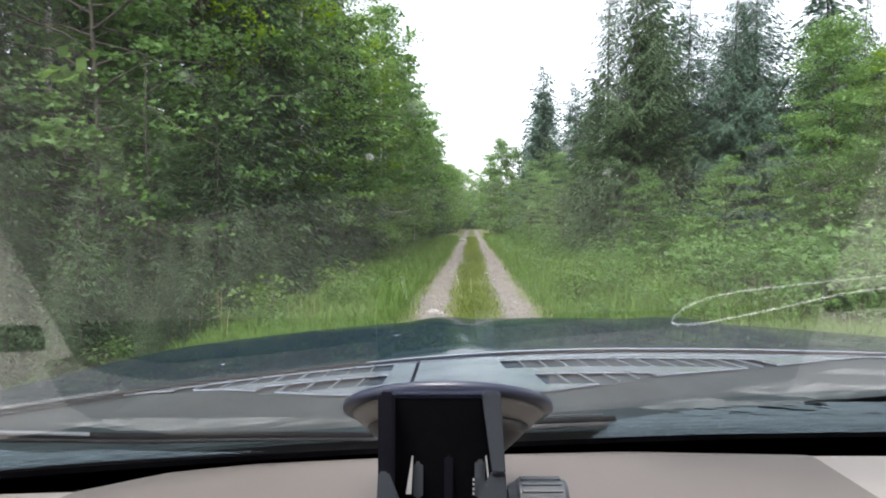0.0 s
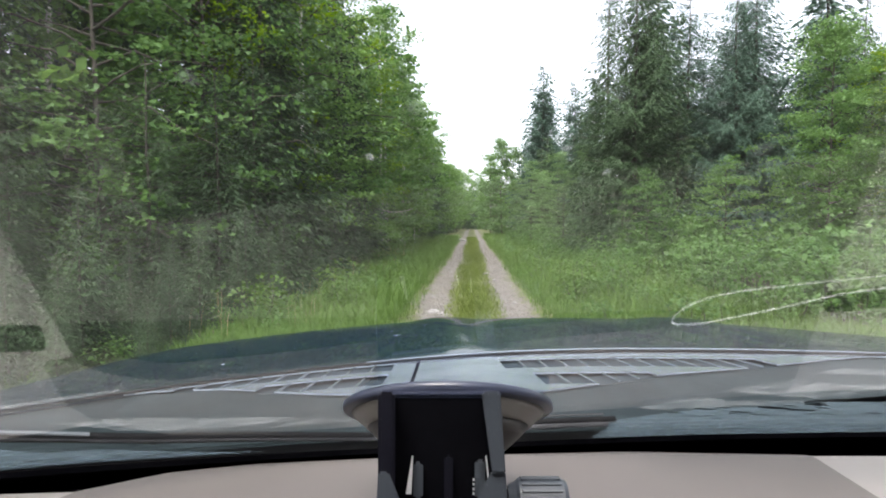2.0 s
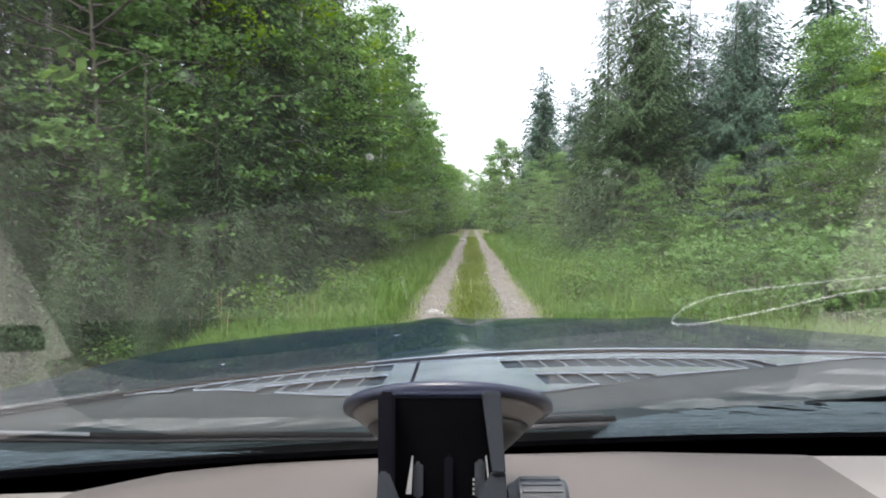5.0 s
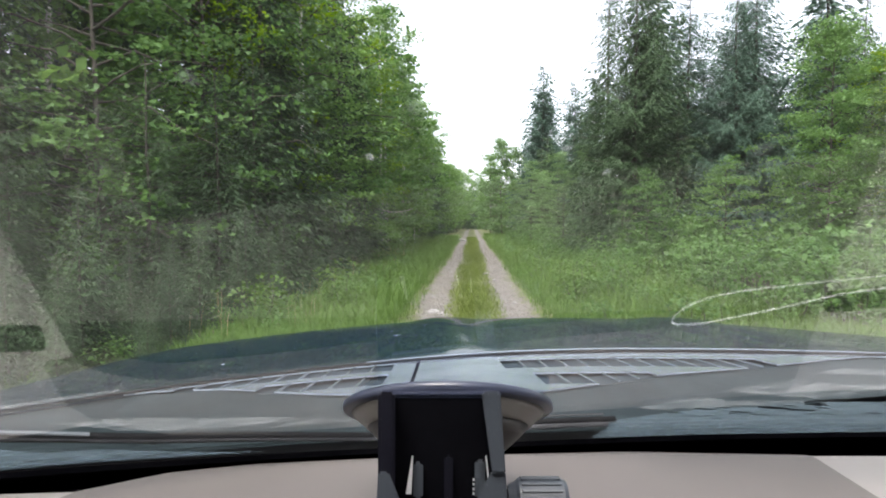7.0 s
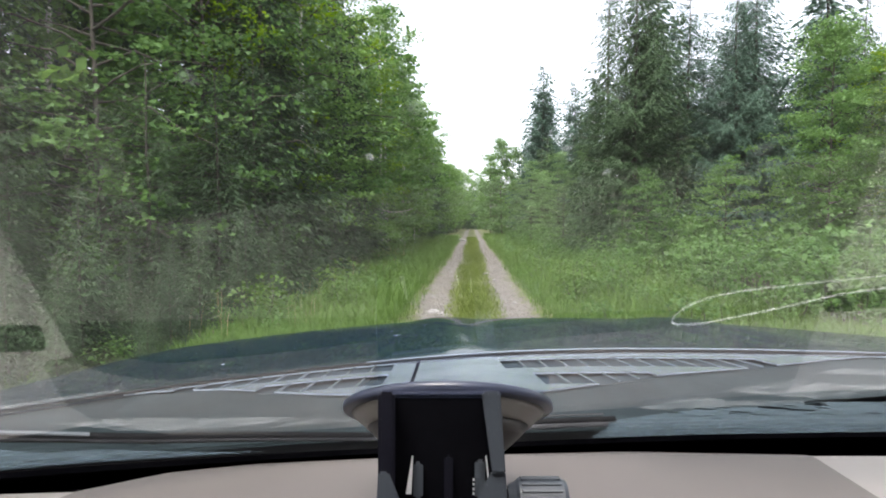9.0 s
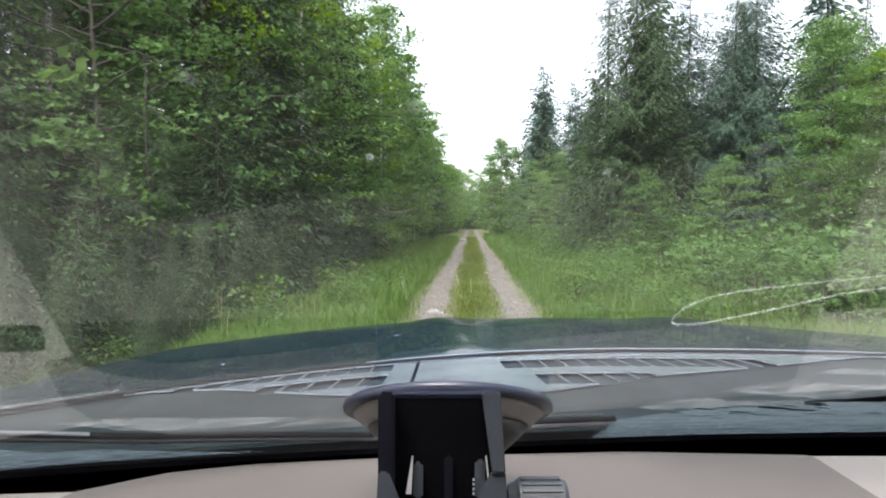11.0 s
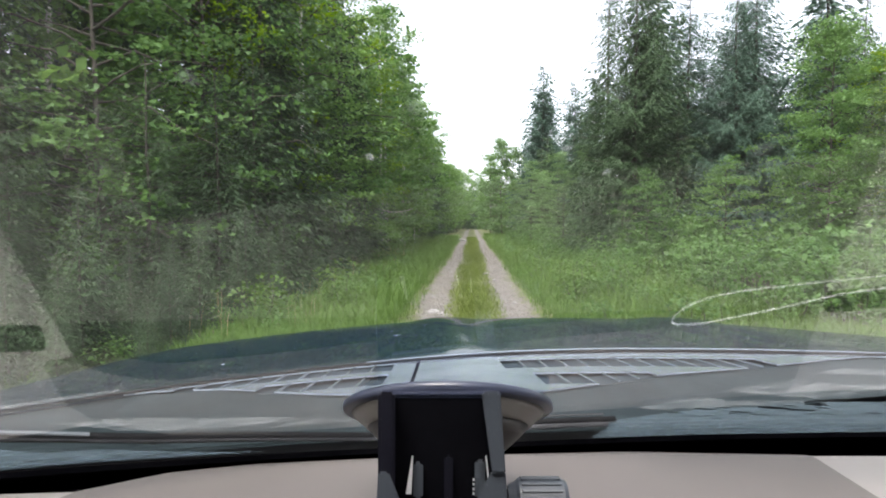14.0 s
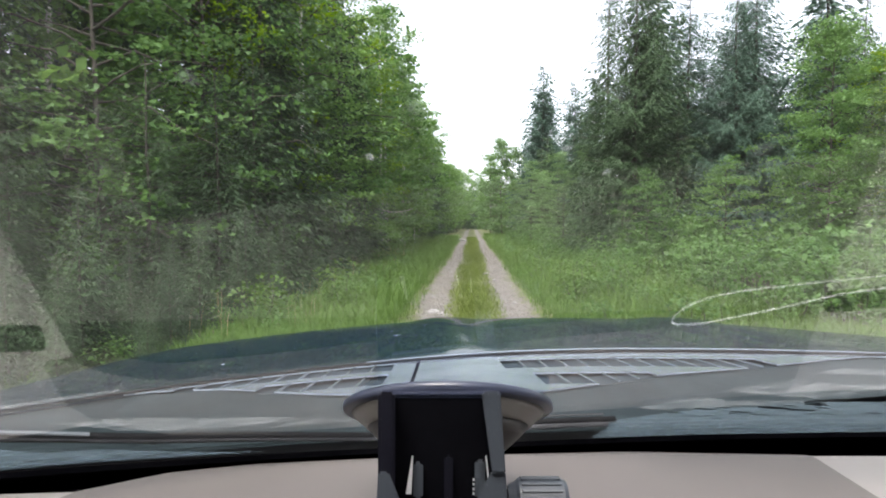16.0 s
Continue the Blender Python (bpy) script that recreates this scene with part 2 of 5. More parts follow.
def ground_material():
    m, n, l = nodes_of("forest_track_ground")
    p = n["Principled BSDF"]
    co, sep = n.new("ShaderNodeTexCoord"), n.new("ShaderNodeSeparateXYZ")
    l.new(co.outputs["Object"], sep.inputs[0])

    def math_node(op, a, b):
        k = n.new("ShaderNodeMath")
        k.operation = op
        for i, v in enumerate((a, b)):
            if isinstance(v, (int, float)):
                k.inputs[i].default_value = v
            else:
                l.new(v, k.inputs[i])
        return k.outputs[0]

    def noise_node(s, d=5):
        k = n.new("ShaderNodeTexNoise")
        k.inputs["Scale"].default_value, k.inputs["Detail"].default_value = s, d
        l.new(co.outputs["Object"], k.inputs["Vector"])
        return k.outputs["Fac"]

    def mixed(f, a, b):
        k = n.new("ShaderNodeMix")
        k.data_type = "RGBA"
        l.new(f, k.inputs["Factor"])
        for key, v in (("A", a), ("B", b)):
            if isinstance(v, tuple):
                k.inputs[key].default_value = (*v, 1)
            else:
                l.new(v, k.inputs[key])
        return k.outputs["Result"]

    def band(v, lo, hi, a=0.0, b=1.0):
        k = n.new("ShaderNodeMapRange")
        k.inputs["From Min"].default_value, k.inputs["From Max"].default_value = lo, hi
        k.inputs["To Min"].default_value, k.inputs["To Max"].default_value = a, b
        l.new(v, k.inputs["Value"])
        return k.outputs["Result"]

    off = math_node("SUBTRACT", math_node("SUBTRACT", sep.outputs["X"], ROAD_X), math_node("MULTIPLY", sep.outputs["Y"], ROAD_TURN))
    off = math_node("SUBTRACT", off, math_node("MULTIPLY", math_node("SINE", math_node("MULTIPLY", sep.outputs["Y"], 0.3), 0), 0.045))
    wob = math_node("ADD", math_node("MULTIPLY", math_node("SUBTRACT", noise_node(0.7), 0.5), 0.75), math_node("MULTIPLY", math_node("SUBTRACT", noise_node(7), 0.5), 0.8))
    side = math_node("ABSOLUTE", off, 0)
    rut = math_node("ADD", math_node("ABSOLUTE", math_node("SUBTRACT", side, 0.78), 0), wob)
    stones = n.new("ShaderNodeTexVoronoi")
    stones.inputs["Scale"].default_value = 30
    l.new(co.outputs["Object"], stones.inputs["Vector"])
    tone = n.new("ShaderNodeValToRGB")
    e = tone.color_ramp.elements
    e[0].color, e[1].color = (0.105, 0.098, 0.09, 1), (0.2, 0.187, 0.172, 1)
    l.new(stones.outputs["Color"], tone.inputs["Fac"])
    gravel = mixed(band(noise_node(1.3), 0.35, 0.7), tone.outputs["Color"], (0.16, 0.142, 0.124))
    soil = mixed(band(noise_node(2.2), 0.4, 0.65), (0.07, 0.08, 0.03), (0.13, 0.15, 0.04))
    floor = mixed(band(noise_node(3.0), 0.4, 0.65), (0.045, 0.04, 0.025), (0.09, 0.075, 0.045))
    wild = mixed(band(math_node("ADD", side, wob), 3.6, 4.4), soil, floor)
    col = mixed(band(rut, 0.40, 0.22), wild, gravel)
    l.new(col, p.inputs["Base Color"])
    p.inputs["Roughness"].default_value = 0.95
    bu = n.new("ShaderNodeBump")
    bu.inputs["Strength"].default_value, bu.inputs["Distance"].default_value = 0.7, 0.03
    l.new(stones.outputs["Distance"], bu.inputs["Height"])
    l.new(bu.outputs["Normal"], p.inputs["Normal"])
    return m


M_GROUND = ground_material()

# ---- mesh helpers ----


def mesh_of(name, verts, faces, material, smooth=False):
    """A mesh from vertex and triangle (or quad) arrays."""
    verts, faces = np.asarray(verts, dtype=np.float32), np.asarray(faces, dtype=np.int32)
    me = bpy.data.meshes.new(name)
    k = faces.shape[1]
    me.vertices.add(len(verts))
    me.vertices.foreach_set("co", verts.ravel())
    me.loops.add(faces.size)
    me.loops.foreach_set("vertex_index", faces.ravel())
    me.polygons.add(len(faces))
    me.polygons.foreach_set("loop_start", np.arange(0, faces.size, k, dtype=np.int32))
    me.update(calc_edges=True)
    if smooth:
        me.polygons.foreach_set("use_smooth", np.ones(len(faces), dtype=bool))
    me.materials.append(material)
    return me


def part_mesh(name, me, parent=None, label=""):
    ob = new(name, me)
    ob.parent = parent
    return tagged(ob, label)


def part(name, bm, material, parent=None, label="", smooth=False):
    """Links a bmesh as one mesh object under a thing or a part."""
    bmesh.ops.recalc_face_normals(bm, faces=bm.faces)
    me = bpy.data.meshes.new(name)
    bm.to_mesh(me)
    bm.free()
    me.materials.append(material)
    for f in me.polygons:
        f.use_smooth = smooth
    return part_mesh(name, me, parent, label)


def empty_at(name, m, label, category, group="", kind=""):
    ob = new(name)
    ob.matrix_basis = m
    ob.empty_display_size = 0.2
    return tagged(ob, label, category, group, kind)


def box(sx, sy, sz, m=None, bevel=0.0, bm=None):
    bm = bm or bmesh.new()
    got = bmesh.ops.create_cube(bm, size=1, matrix=(m or Matrix()) @ Matrix.Diagonal((sx, sy, sz, 1)))
    if bevel:
        edges = list({e for v in got["verts"] for e in v.link_edges})
        bmesh.ops.bevel(bm, geom=edges, offset=bevel, segments=2, affect="EDGES", profile=0.6)
    return bm


def lathe(profile, seg=32, m=None):
    """A turned shape from (radius, height) pairs."""
    bm = bmesh.new()
    rings = [[bm.verts.new((r * math.cos(2 * math.pi * i / seg), r * math.sin(2 * math.pi * i / seg), z)) for i in range(seg)] for r, z in profile]
    for a, b in zip(rings, rings[1:]):
        for i in range(seg):
            bm.faces.new((a[i], a[(i + 1) % seg], b[(i + 1) % seg], b[i]))
    bm.faces.new(rings[0][::-1])
    bm.faces.new(rings[-1])
    if m:
        bm.transform(m)
    return bm


def sheet(rows, thick=0.0, bm=None):
    """A grid surface from rows of points, with thickness downwards when asked."""
    bm = bm or bmesh.new()
    top = [[bm.verts.new(p) for p in r] for r in rows]
    for a, b in zip(top, top[1:]):
        for i in range(len(a) - 1):
            bm.faces.new((a[i], a[i + 1], b[i + 1], b[i]))
    if thick:
        under = [[bm.verts.new((p[0], p[1], p[2] - thick)) for p in r] for r in rows]
        for a, b in zip(under, under[1:]):
            for i in range(len(a) - 1):
                bm.faces.new((a[i], b[i], b[i + 1], a[i + 1]))
        ring = [tuple(p) for p in list(rows[0]) + [r[-1] for r in rows[1:-1]] + list(rows[-1])[::-1] + [r[0] for r in rows[1:-1]][::-1]]
        a = [bm.verts.new(p) for p in ring]
        b = [bm.verts.new((p[0], p[1], p[2] - thick)) for p in ring]
        for i in range(len(a)):
            j = (i + 1) % len(a)
            bm.faces.new((a[i], b[i], b[j], a[j]))
    return bm


def tube_arrays(path, radii, seg=6):
    """Vertices and quads of a tapering tube along a path."""
    path = np.asarray(path, float)
    tang = np.gradient(path, axis=0)
    tang /= np.linalg.norm(tang, axis=1)[:, None] + 1e-9
    ref = np.where(np.abs(tang[:, 2:3]) > 0.9, np.array([[1.0, 0, 0]]), np.array([[0, 0, 1.0]]))
    u = np.cross(tang, ref)
    u /= np.linalg.norm(u, axis=1)[:, None] + 1e-9
    v = np.cross(tang, u)
    ang = np.arange(seg) * 2 * math.pi / seg
    verts = path[:, None] + np.asarray(radii)[:, None, None] * (np.cos(ang)[None, :, None] * u[:, None] + np.sin(ang)[None, :, None] * v[:, None])
    i, j = np.meshgrid(np.arange(len(path) - 1), np.arange(seg), indexing="ij")
    a, b = i * seg + j, i * seg + (j + 1) % seg
    return verts.reshape(-1, 3), np.stack([a, b, b + seg, a + seg], -1).reshape(-1, 4)


def merged(parts):
    vs, fs, k = [], [], 0
    for v, f in parts:
        vs.append(v)
        fs.append(f + k)
        k += len(v)
    return np.concatenate(vs), np.concatenate(fs)


def blades(base, along, across, length, width, fold=0.15):
    """Leaves: a folded, pointed blade of two triangles each, from its base."""
    nrm = np.cross(along, across)
    L, W = length[:, None], width[:, None]
    mid = base + along * L * 0.45 + nrm * W * fold
    p = np.stack([base, mid + across * W * 0.5, base + along * L, mid - across * W * 0.5], 1).reshape(-1, 3)
    k = np.arange(len(base))[:, None] * 4
    f = np.concatenate([k + np.array([[0, 1, 2]]), k + np.array([[0, 2, 3]])])
    return p, f


def lobed(base, along, across, length, width):
    """Maple leaves: five-pointed blades fanned from the middle."""
    half = [(0.0, 0.04), (0.30, -0.04), (0.55, 0.28), (0.27, 0.38), (0.35, 0.68)]
    shape = [(0, 0.32)] + half + [(0, 1.0)] + [(-x, y) for x, y in half[:0:-1]]
    nrm = np.cross(along, across)
    pts = []
    for x, y in shape:
        pts.append(base + along * length[:, None] * y + across * width[:, None] * x - nrm * length[:, None] * (0.22 * y * y + 0.3 * abs(x)))
    p = np.stack(pts, 1).reshape(-1, 3)
    m = len(shape)
    k = np.arange(len(base))[:, None] * m
    f = np.concatenate([k + np.array([(0, i, i % (m - 1) + 1)]) for i in range(1, m)])
    return p, f


def unit(v):
    return v / (np.linalg.norm(v, axis=-1, keepdims=True) + 1e-9)


def random_ways(rng, n, lift=0.0, flat=1.0):
    v = rng.normal(size=(n, 3))
    v[:, 2] = v[:, 2] * flat + lift
    return unit(v)


# ---- plants ----
def broad_tree(name, label, category, seed, height, spread, clear, clumps, per, leaf, mat, bark, lobes=False, trunk_r=0.09, lean=0.03):
    """A deciduous tree: trunk, limbs and a crown of leaf clumps."""
    rng = np.random.default_rng(seed)
    tree = empty_at(name, Matrix(), label, category)
    zs = np.linspace(0, height * 0.97, 9)
    drift = np.cumsum(rng.normal(0, lean, (9, 2)) * height / 9, axis=0)
    drift -= drift[0]
    spine = np.column_stack([drift, zs])
    v, f = tube_arrays(spine, trunk_r * (1 - 0.93 * (zs / height)) + 0.006, 9)
    part_mesh("trunk", mesh_of("trunk", v, f, bark, True), tree)
    tubes, spots = [], []
    limbs = max(14, int(clumps / 7))
    for i in range(limbs):
        h = clear + (height * 0.97 - clear) * (i + rng.random()) / limbs
        k = (h - clear) / (height - clear)
        reach = spread * (0.35 + 0.9 * math.sin(math.pi * min(1, 0.18 + 0.82 * k)) ** 0.8) * rng.uniform(0.6, 1.12) * (1.0 if k < 0.85 else 0.6)
        a = i * 2.4 + rng.normal(0, 0.4)
        start = np.array([np.interp(h, zs, spine[:, 0]), np.interp(h, zs, spine[:, 1]), h])
        s = np.linspace(0, 1, 5)
        rise = rng.uniform(0.15, 0.7)
        path = start + np.column_stack([np.cos(a) * reach * s, np.sin(a) * reach * s, reach * (rise * s - 0.35 * s * s)])
        path[1:] += rng.normal(0, 0.05 * reach, (4, 3))
        tubes.append(tube_arrays(path, 0.022 * (1 - 0.85 * s) * (0.5 + reach / 3), 5))
        for _ in range(max(3, int(clumps / limbs))):
            q = rng.uniform(0.3, 1.05)
            spots.append([np.interp(q, s, path[:, c]) + rng.normal(0, 0.17 * (0.6 + reach / 3)) for c in range(3)])
    v, f = merged(tubes)
    tagged(part_mesh("limbs", mesh_of("limbs", v, f, M_BARK, True), tree), kind="stuff")
    spots = np.repeat(np.array(spots), per, axis=0)
    n = len(spots)
    away = rng.normal(size=(n, 3)) * np.array([0.2, 0.2, 0.045]) * (0.7 + spread / 5)
    base = spots + away
    along = unit(random_ways(rng, n, 0, 0.45) + np.array([0, 0, -0.28]))
    across = unit(np.cross(along, random_ways(rng, n, 1.6, 0.5)))
    size = leaf * rng.uniform(0.65, 1.25, n)
    p, f = (lobed(base, along, across, size, size * 1.05) if lobes else blades(base, along, across, size, size * 0.72))
    tagged(part_mesh("crown", mesh_of("crown", p, f, mat), tree), kind="stuff")
    return tree


def spruce(name, label, seed, height, spread, clear, mat, step=0.36, tuft=0.2, gap=0.2, boughs=6, slim=0.25, hang=0.4, sides=3, full=0.78, ragged=0.35):
    """A conifer: straight trunk, whorls of layered boughs, and drooping twigs feathered with needle tufts along each bough."""
    rng = np.random.default_rng(seed)
    tree = empty_at(name, Matrix(), label, "tree")
    zs = np.linspace(0, height, 7)
    spine = np.column_stack([rng.normal(0, 0.02, 7), rng.normal(0, 0.02, 7), zs])
    v, f = tube_arrays(spine, (0.0095 * height) * (1 - zs / height) + 0.008, 9)
    part_mesh("trunk", mesh_of("trunk", v, f, M_BARK, True), tree)
    tubes, bases, ways, lens = [], [], [], []
    lobe = [rng.uniform(1 - ragged, 1 + ragged * 0.5) for _ in range(40)]
    up = np.array([0, 0, 1.0])
    h, turn = clear, rng.uniform(0, 6.28)
    while h < height - 0.12:
        k = (h - clear) / (height - clear)
        turn += 0.7
        for b in range(boughs if k < 0.85 else 4):
            a = turn + b * 2 * math.pi / boughs + rng.normal(0, 0.25)
            uneven = lobe[(int(h / 1.3) * 5 + int(a * 1.2)) % 40]
            reach = max(0.14, spread * (1 - k) ** full * uneven * rng.uniform(0.7, 1.12))
            droop = rng.uniform(0.2, 0.42) * (1 - k * 0.9)
            out = np.array([math.cos(a), math.sin(a), 0.0])
            side = np.array([-out[1], out[0], 0.0])
            s = np.linspace(0, 1, 4)
            lift = (0.55 * k) * reach * s - droop * reach * s * (1.5 - 0.85 * s)
            start = np.array([0, 0, h + rng.normal(0, 0.1)])
            path = start + out * (reach * s)[:, None] + np.column_stack([0 * s, 0 * s, lift])
            tubes.append(tube_arrays(path, 0.004 + 0.011 * reach / 2 * (1 - s), sides))
            m = max(3, int(reach / gap)) * 2
            q = np.tile(np.linspace(0.06, 1.0, m // 2), 2) + rng.normal(0, 0.02, m)
            sgn = np.repeat((-1.0, 1.0), m // 2)
            root = np.stack([np.interp(q, s, path[:, c]) for c in range(3)], 1)
            way = unit(out * rng.uniform(0.5, 0.95, m)[:, None] + side * (sgn * rng.uniform(0.55, 1.1, m) * (1.15 - 0.75 * q))[:, None] - up * (rng.uniform(0.0, 0.35, m) + hang * rng.uniform(0.2, 1.5, m))[:, None])
            tl = (reach * (0.34 * (1.05 - q) + 0.12) + 0.06) * rng.uniform(0.75, 1.25, m)
            c = np.maximum(2, np.ceil(tl / (tuft * 0.42)).astype(int))
            i = np.repeat(np.arange(m), c)
            j = np.concatenate([np.arange(e) for e in c]) / np.repeat(c, c)
            n = len(i)
            cross = unit(np.cross(way, up))[i]
            lean = np.where(rng.random(n) < 0.5, -1.0, 1.0) * rng.uniform(0.1, 0.75, n)
            bases.append(root[i] + way[i] * (tl[i] * (j + 0.3 * rng.random(n) * 0.5))[:, None] - up * (0.12 * tl[i] * j * j)[:, None])
            ways.append(way[i] + cross * lean[:, None] + rng.normal(0, 0.14, (n, 3)))
            lens.append(tuft * rng.uniform(0.7, 1.3, n) * (0.5 + 0.5 * min(1.0, reach)))
        h += step * rng.uniform(0.8, 1.2) * (1 - 0.4 * k)
    v, f = merged(tubes)
    tagged(part_mesh("limbs", mesh_of("limbs", v, f, M_BARK, True), tree), kind="stuff")
    base, along, lens = np.concatenate(bases), unit(np.concatenate(ways)), np.concatenate(lens)
    n = len(base)
    across = unit(np.cross(along, random_ways(rng, n, 1.2, 0.6)))
    p, f = blades(base, along, across, lens, lens * slim, 0.2)
    tagged(part_mesh("crown", mesh_of("crown", p, f, mat), tree), kind="stuff")
    return tree


def bush(name, label, seed, height, spread, clumps, per, leaf, mat, lobes=False):
    """A shrub: several thin stems and leaves along them."""
    rng = np.random.default_rng(seed)
    thing = empty_at(name, Matrix(), label, "shrub")
    tubes, spots = [], []
    stems = max(6, clumps // 8)
    for i in range(stems):
        a, r = rng.uniform(0, 6.28), spread * math.sqrt(rng.random())
        top = height * rng.uniform(0.55, 1.05) * (1 - 0.35 * (r / spread) ** 2)
        s = np.linspace(0, 1, 5)
        path = np.column_stack([np.cos(a) * r * (0.35 + 0.65 * s ** 0.8), np.sin(a) * r * (0.35 + 0.65 * s ** 0.8), top * s])
        path[1:] += rng.normal(0, 0.04, (4, 3))
        tubes.append(tube_arrays(path, 0.009 * (1 - 0.8 * s), 4))
        for _ in range(max(3, clumps // stems)):
            q = rng.uniform(0.12, 1.02)
            spots.append([np.interp(q, s, path[:, c]) + rng.normal(0, 0.1) for c in range(3)])
    v, f = merged(tubes)
    tagged(part_mesh("stems", mesh_of("stems", v, f, M_BARK, True), thing), kind="stuff")
    spots = np.repeat(np.array(spots), per, axis=0)
    n = len(spots)
    base = spots + rng.normal(size=(n, 3)) * np.array([0.12, 0.12, 0.06])
    base[:, 2] = np.maximum(base[:, 2], 0.03)
    along = unit(random_ways(rng, n, 0.05, 0.5))
    across = unit(np.cross(along, random_ways(rng, n, 1.6, 0.5)))
    size = leaf * rng.uniform(0.6, 1.3, n)
    p, f = (lobed(base, along, across, size, size * 1.05) if lobes else blades(base, along, across, size, size * 0.6))
    tagged(part_mesh("leaves", mesh_of("leaves", p, f, mat), thing), kind="stuff")
    return thing


def planted(proto, x, y, scale=1.0, turn=0.0, tilt=0.0, label="", group="", plain_kind=False, fine_kind=False):
    if not fine_kind and (plain_kind or math.hypot(x, y) > 30 or y < 0 or abs(x) > 11):
        for fine, plain in ((ASPEN, ASPEN_FAR), (SPRUCE, SPRUCE_FAR), (ALDER, ALDER_FAR)):
            if proto in fine:
                proto = plain[fine.index(proto)]
    if proto is FIR:
        proto = FIR_NEAR if math.hypot(x, y) < 11 and scale > 0.35 else FIR if math.hypot(x, y) < 24 else FIR_FAR
    ob = copy_thing(proto, pose(x, y, height_at(x, y) - 0.03, tilt, 0, turn))
    ob.scale = (scale, scale, scale)
    if label:
        ob["label"] = label
    if group:
        ob["group"] = group
    return ob


def height_at(x, y):
    """Ground level: shallow ruts, low crown between them, banks rising into the woods."""
    off = x - road_mid(y)
    side = abs(off)
    z = -0.05 * math.exp(-((side - 0.78) / 0.22) ** 2)
    z += 0.10 * max(0.0, min(1.0, (side - 1.6) / 2.2)) - (0.12 * max(0.0, min(1.0, (side - 3.0) / 2.0)) if off < 0 else 0.0)
    z += 0.0035 * max(0.0, y - 45)
    z += 0.03 * noise.noise((x * 0.5, y * 0.5, 0)) * min(1.0, side / 3)
    return z


# ---- ground ----
def build_ground():
    xs = np.unique(np.round(np.concatenate([np.linspace(-400, -30, 14), np.linspace(-28, -5, 24), np.linspace(-4.6, 7, 96), np.linspace(8, 30, 23), np.linspace(34, 400, 14)]), 3))
    ys = np.unique(np.round(np.concatenate([np.linspace(-400, -20, 12), np.linspace(-16, 4, 11), np.linspace(4.5, 40, 110), np.linspace(41, 110, 60), np.linspace(120, 600, 16)]), 3))
    verts = [(x, y, height_at(x, y)) for y in ys for x in xs]
    w = len(xs)
    i, j = np.meshgrid(np.arange(len(ys) - 1), np.arange(w - 1), indexing="ij")
    a = i * w + j
    faces = np.stack([a, a + 1, a + 1 + w, a + w], -1).reshape(-1, 4)
    me = mesh_of("ground", verts, faces, M_GROUND, True)
    tagged(new("ground", me), "forest floor with two gravel wheel ruts and a grassy middle", "ground", kind="structure")


build_ground()

# ---- woods ----
ASPEN = [broad_tree("aspen_tree", "slender green broadleaf tree with a pale trunk", "tree", 20 + i, 12.5 + i, 2.0, 1.0 + 0.5 * i, 350, 23, 0.13, M_PALE if i == 1 else M_BROAD, M_BIRCH) for i in range(3)]
BIRCH = broad_tree("birch_tree", "tall birch with a white, dark-flecked trunk", "tree", 31, 14, 1.9, 6.0, 240, 26, 0.12, M_SUNLIT, M_BIRCH, trunk_r=0.11)
ALDER = [broad_tree("alder_tree", "young leafy broadleaf tree in mid green", "tree", 40 + i, 7.5 + i, 1.9, 0.4, 220, 38, 0.11, M_SHRUB if i else M_BROAD, M_BARK, trunk_r=0.05) for i in range(2)]
HAZEL = [broad_tree("hazel_bush", "spreading understorey bush with layered green leaves", "shrub", 50 + i, 3.6 + 0.9 * i, 1.7, 0.1, 120, 34, 0.105, M_BROAD if i else M_SHRUB, M_BARK, trunk_r=0.03) for i in range(2)]
FRESH = broad_tree("aspen_tree", "broadleaf tree with bright yellow-green leaves", "tree", 60, 11, 1.9, 2.0, 300, 28, 0.12, M_SUNLIT, M_BIRCH)
SPRUCE = [spruce("spruce_tree", "tall dark green spruce with drooping boughs", 80 + i, 14 + 2 * i, 2.5 + 0.2 * i, 0.4, M_NEEDLE if i < 2 else M_BLUE, 0.38, 0.2, 0.2) for i in range(3)]
SAPLING = broad_tree("birch_sapling", "bushy birch sapling with yellow-green leaves", "tree", 63, 5.2, 1.5, 0.5, 200, 30, 0.1, M_SAPLING, M_BARK, trunk_r=0.03)
HERO = spruce("spruce_tree", "tall old spruce with long hanging boughs", 97, 17, 3.0, 0.5, M_NEEDLE, 0.4, 0.15, 0.16, boughs=6, slim=0.2, hang=0.45)
OLD = spruce("spruce_tree", "tall old spruce with heavy layered boughs", 98, 12, 3.1, 0.5, M_NEEDLE, 0.34, 0.135, 0.14, boughs=7, slim=0.3, hang=0.45, full=0.74, ragged=0.45)
ROUND = broad_tree("alder_tree", "rounded broadleaf tree with pale green leaves", "tree", 47, 7.5, 1.9, 0.2, 320, 18, 0.17, M_PALE, M_BARK, trunk_r=0.05)
OLD_BLUE = spruce("spruce_tree", "tall blue-green spruce with heavy layered boughs", 99, 12, 3.2, 0.5, M_BLUE, 0.34, 0.135, 0.14, boughs=7, slim=0.3, hang=0.35, full=0.74, ragged=0.45)
LARCH = broad_tree("larch_tree", "slim light green tree with soft feathery foliage", "tree", 71, 7.4, 1.3, 0.5, 420, 42, 0.082, M_SAPLING, M_BARK, trunk_r=0.045)
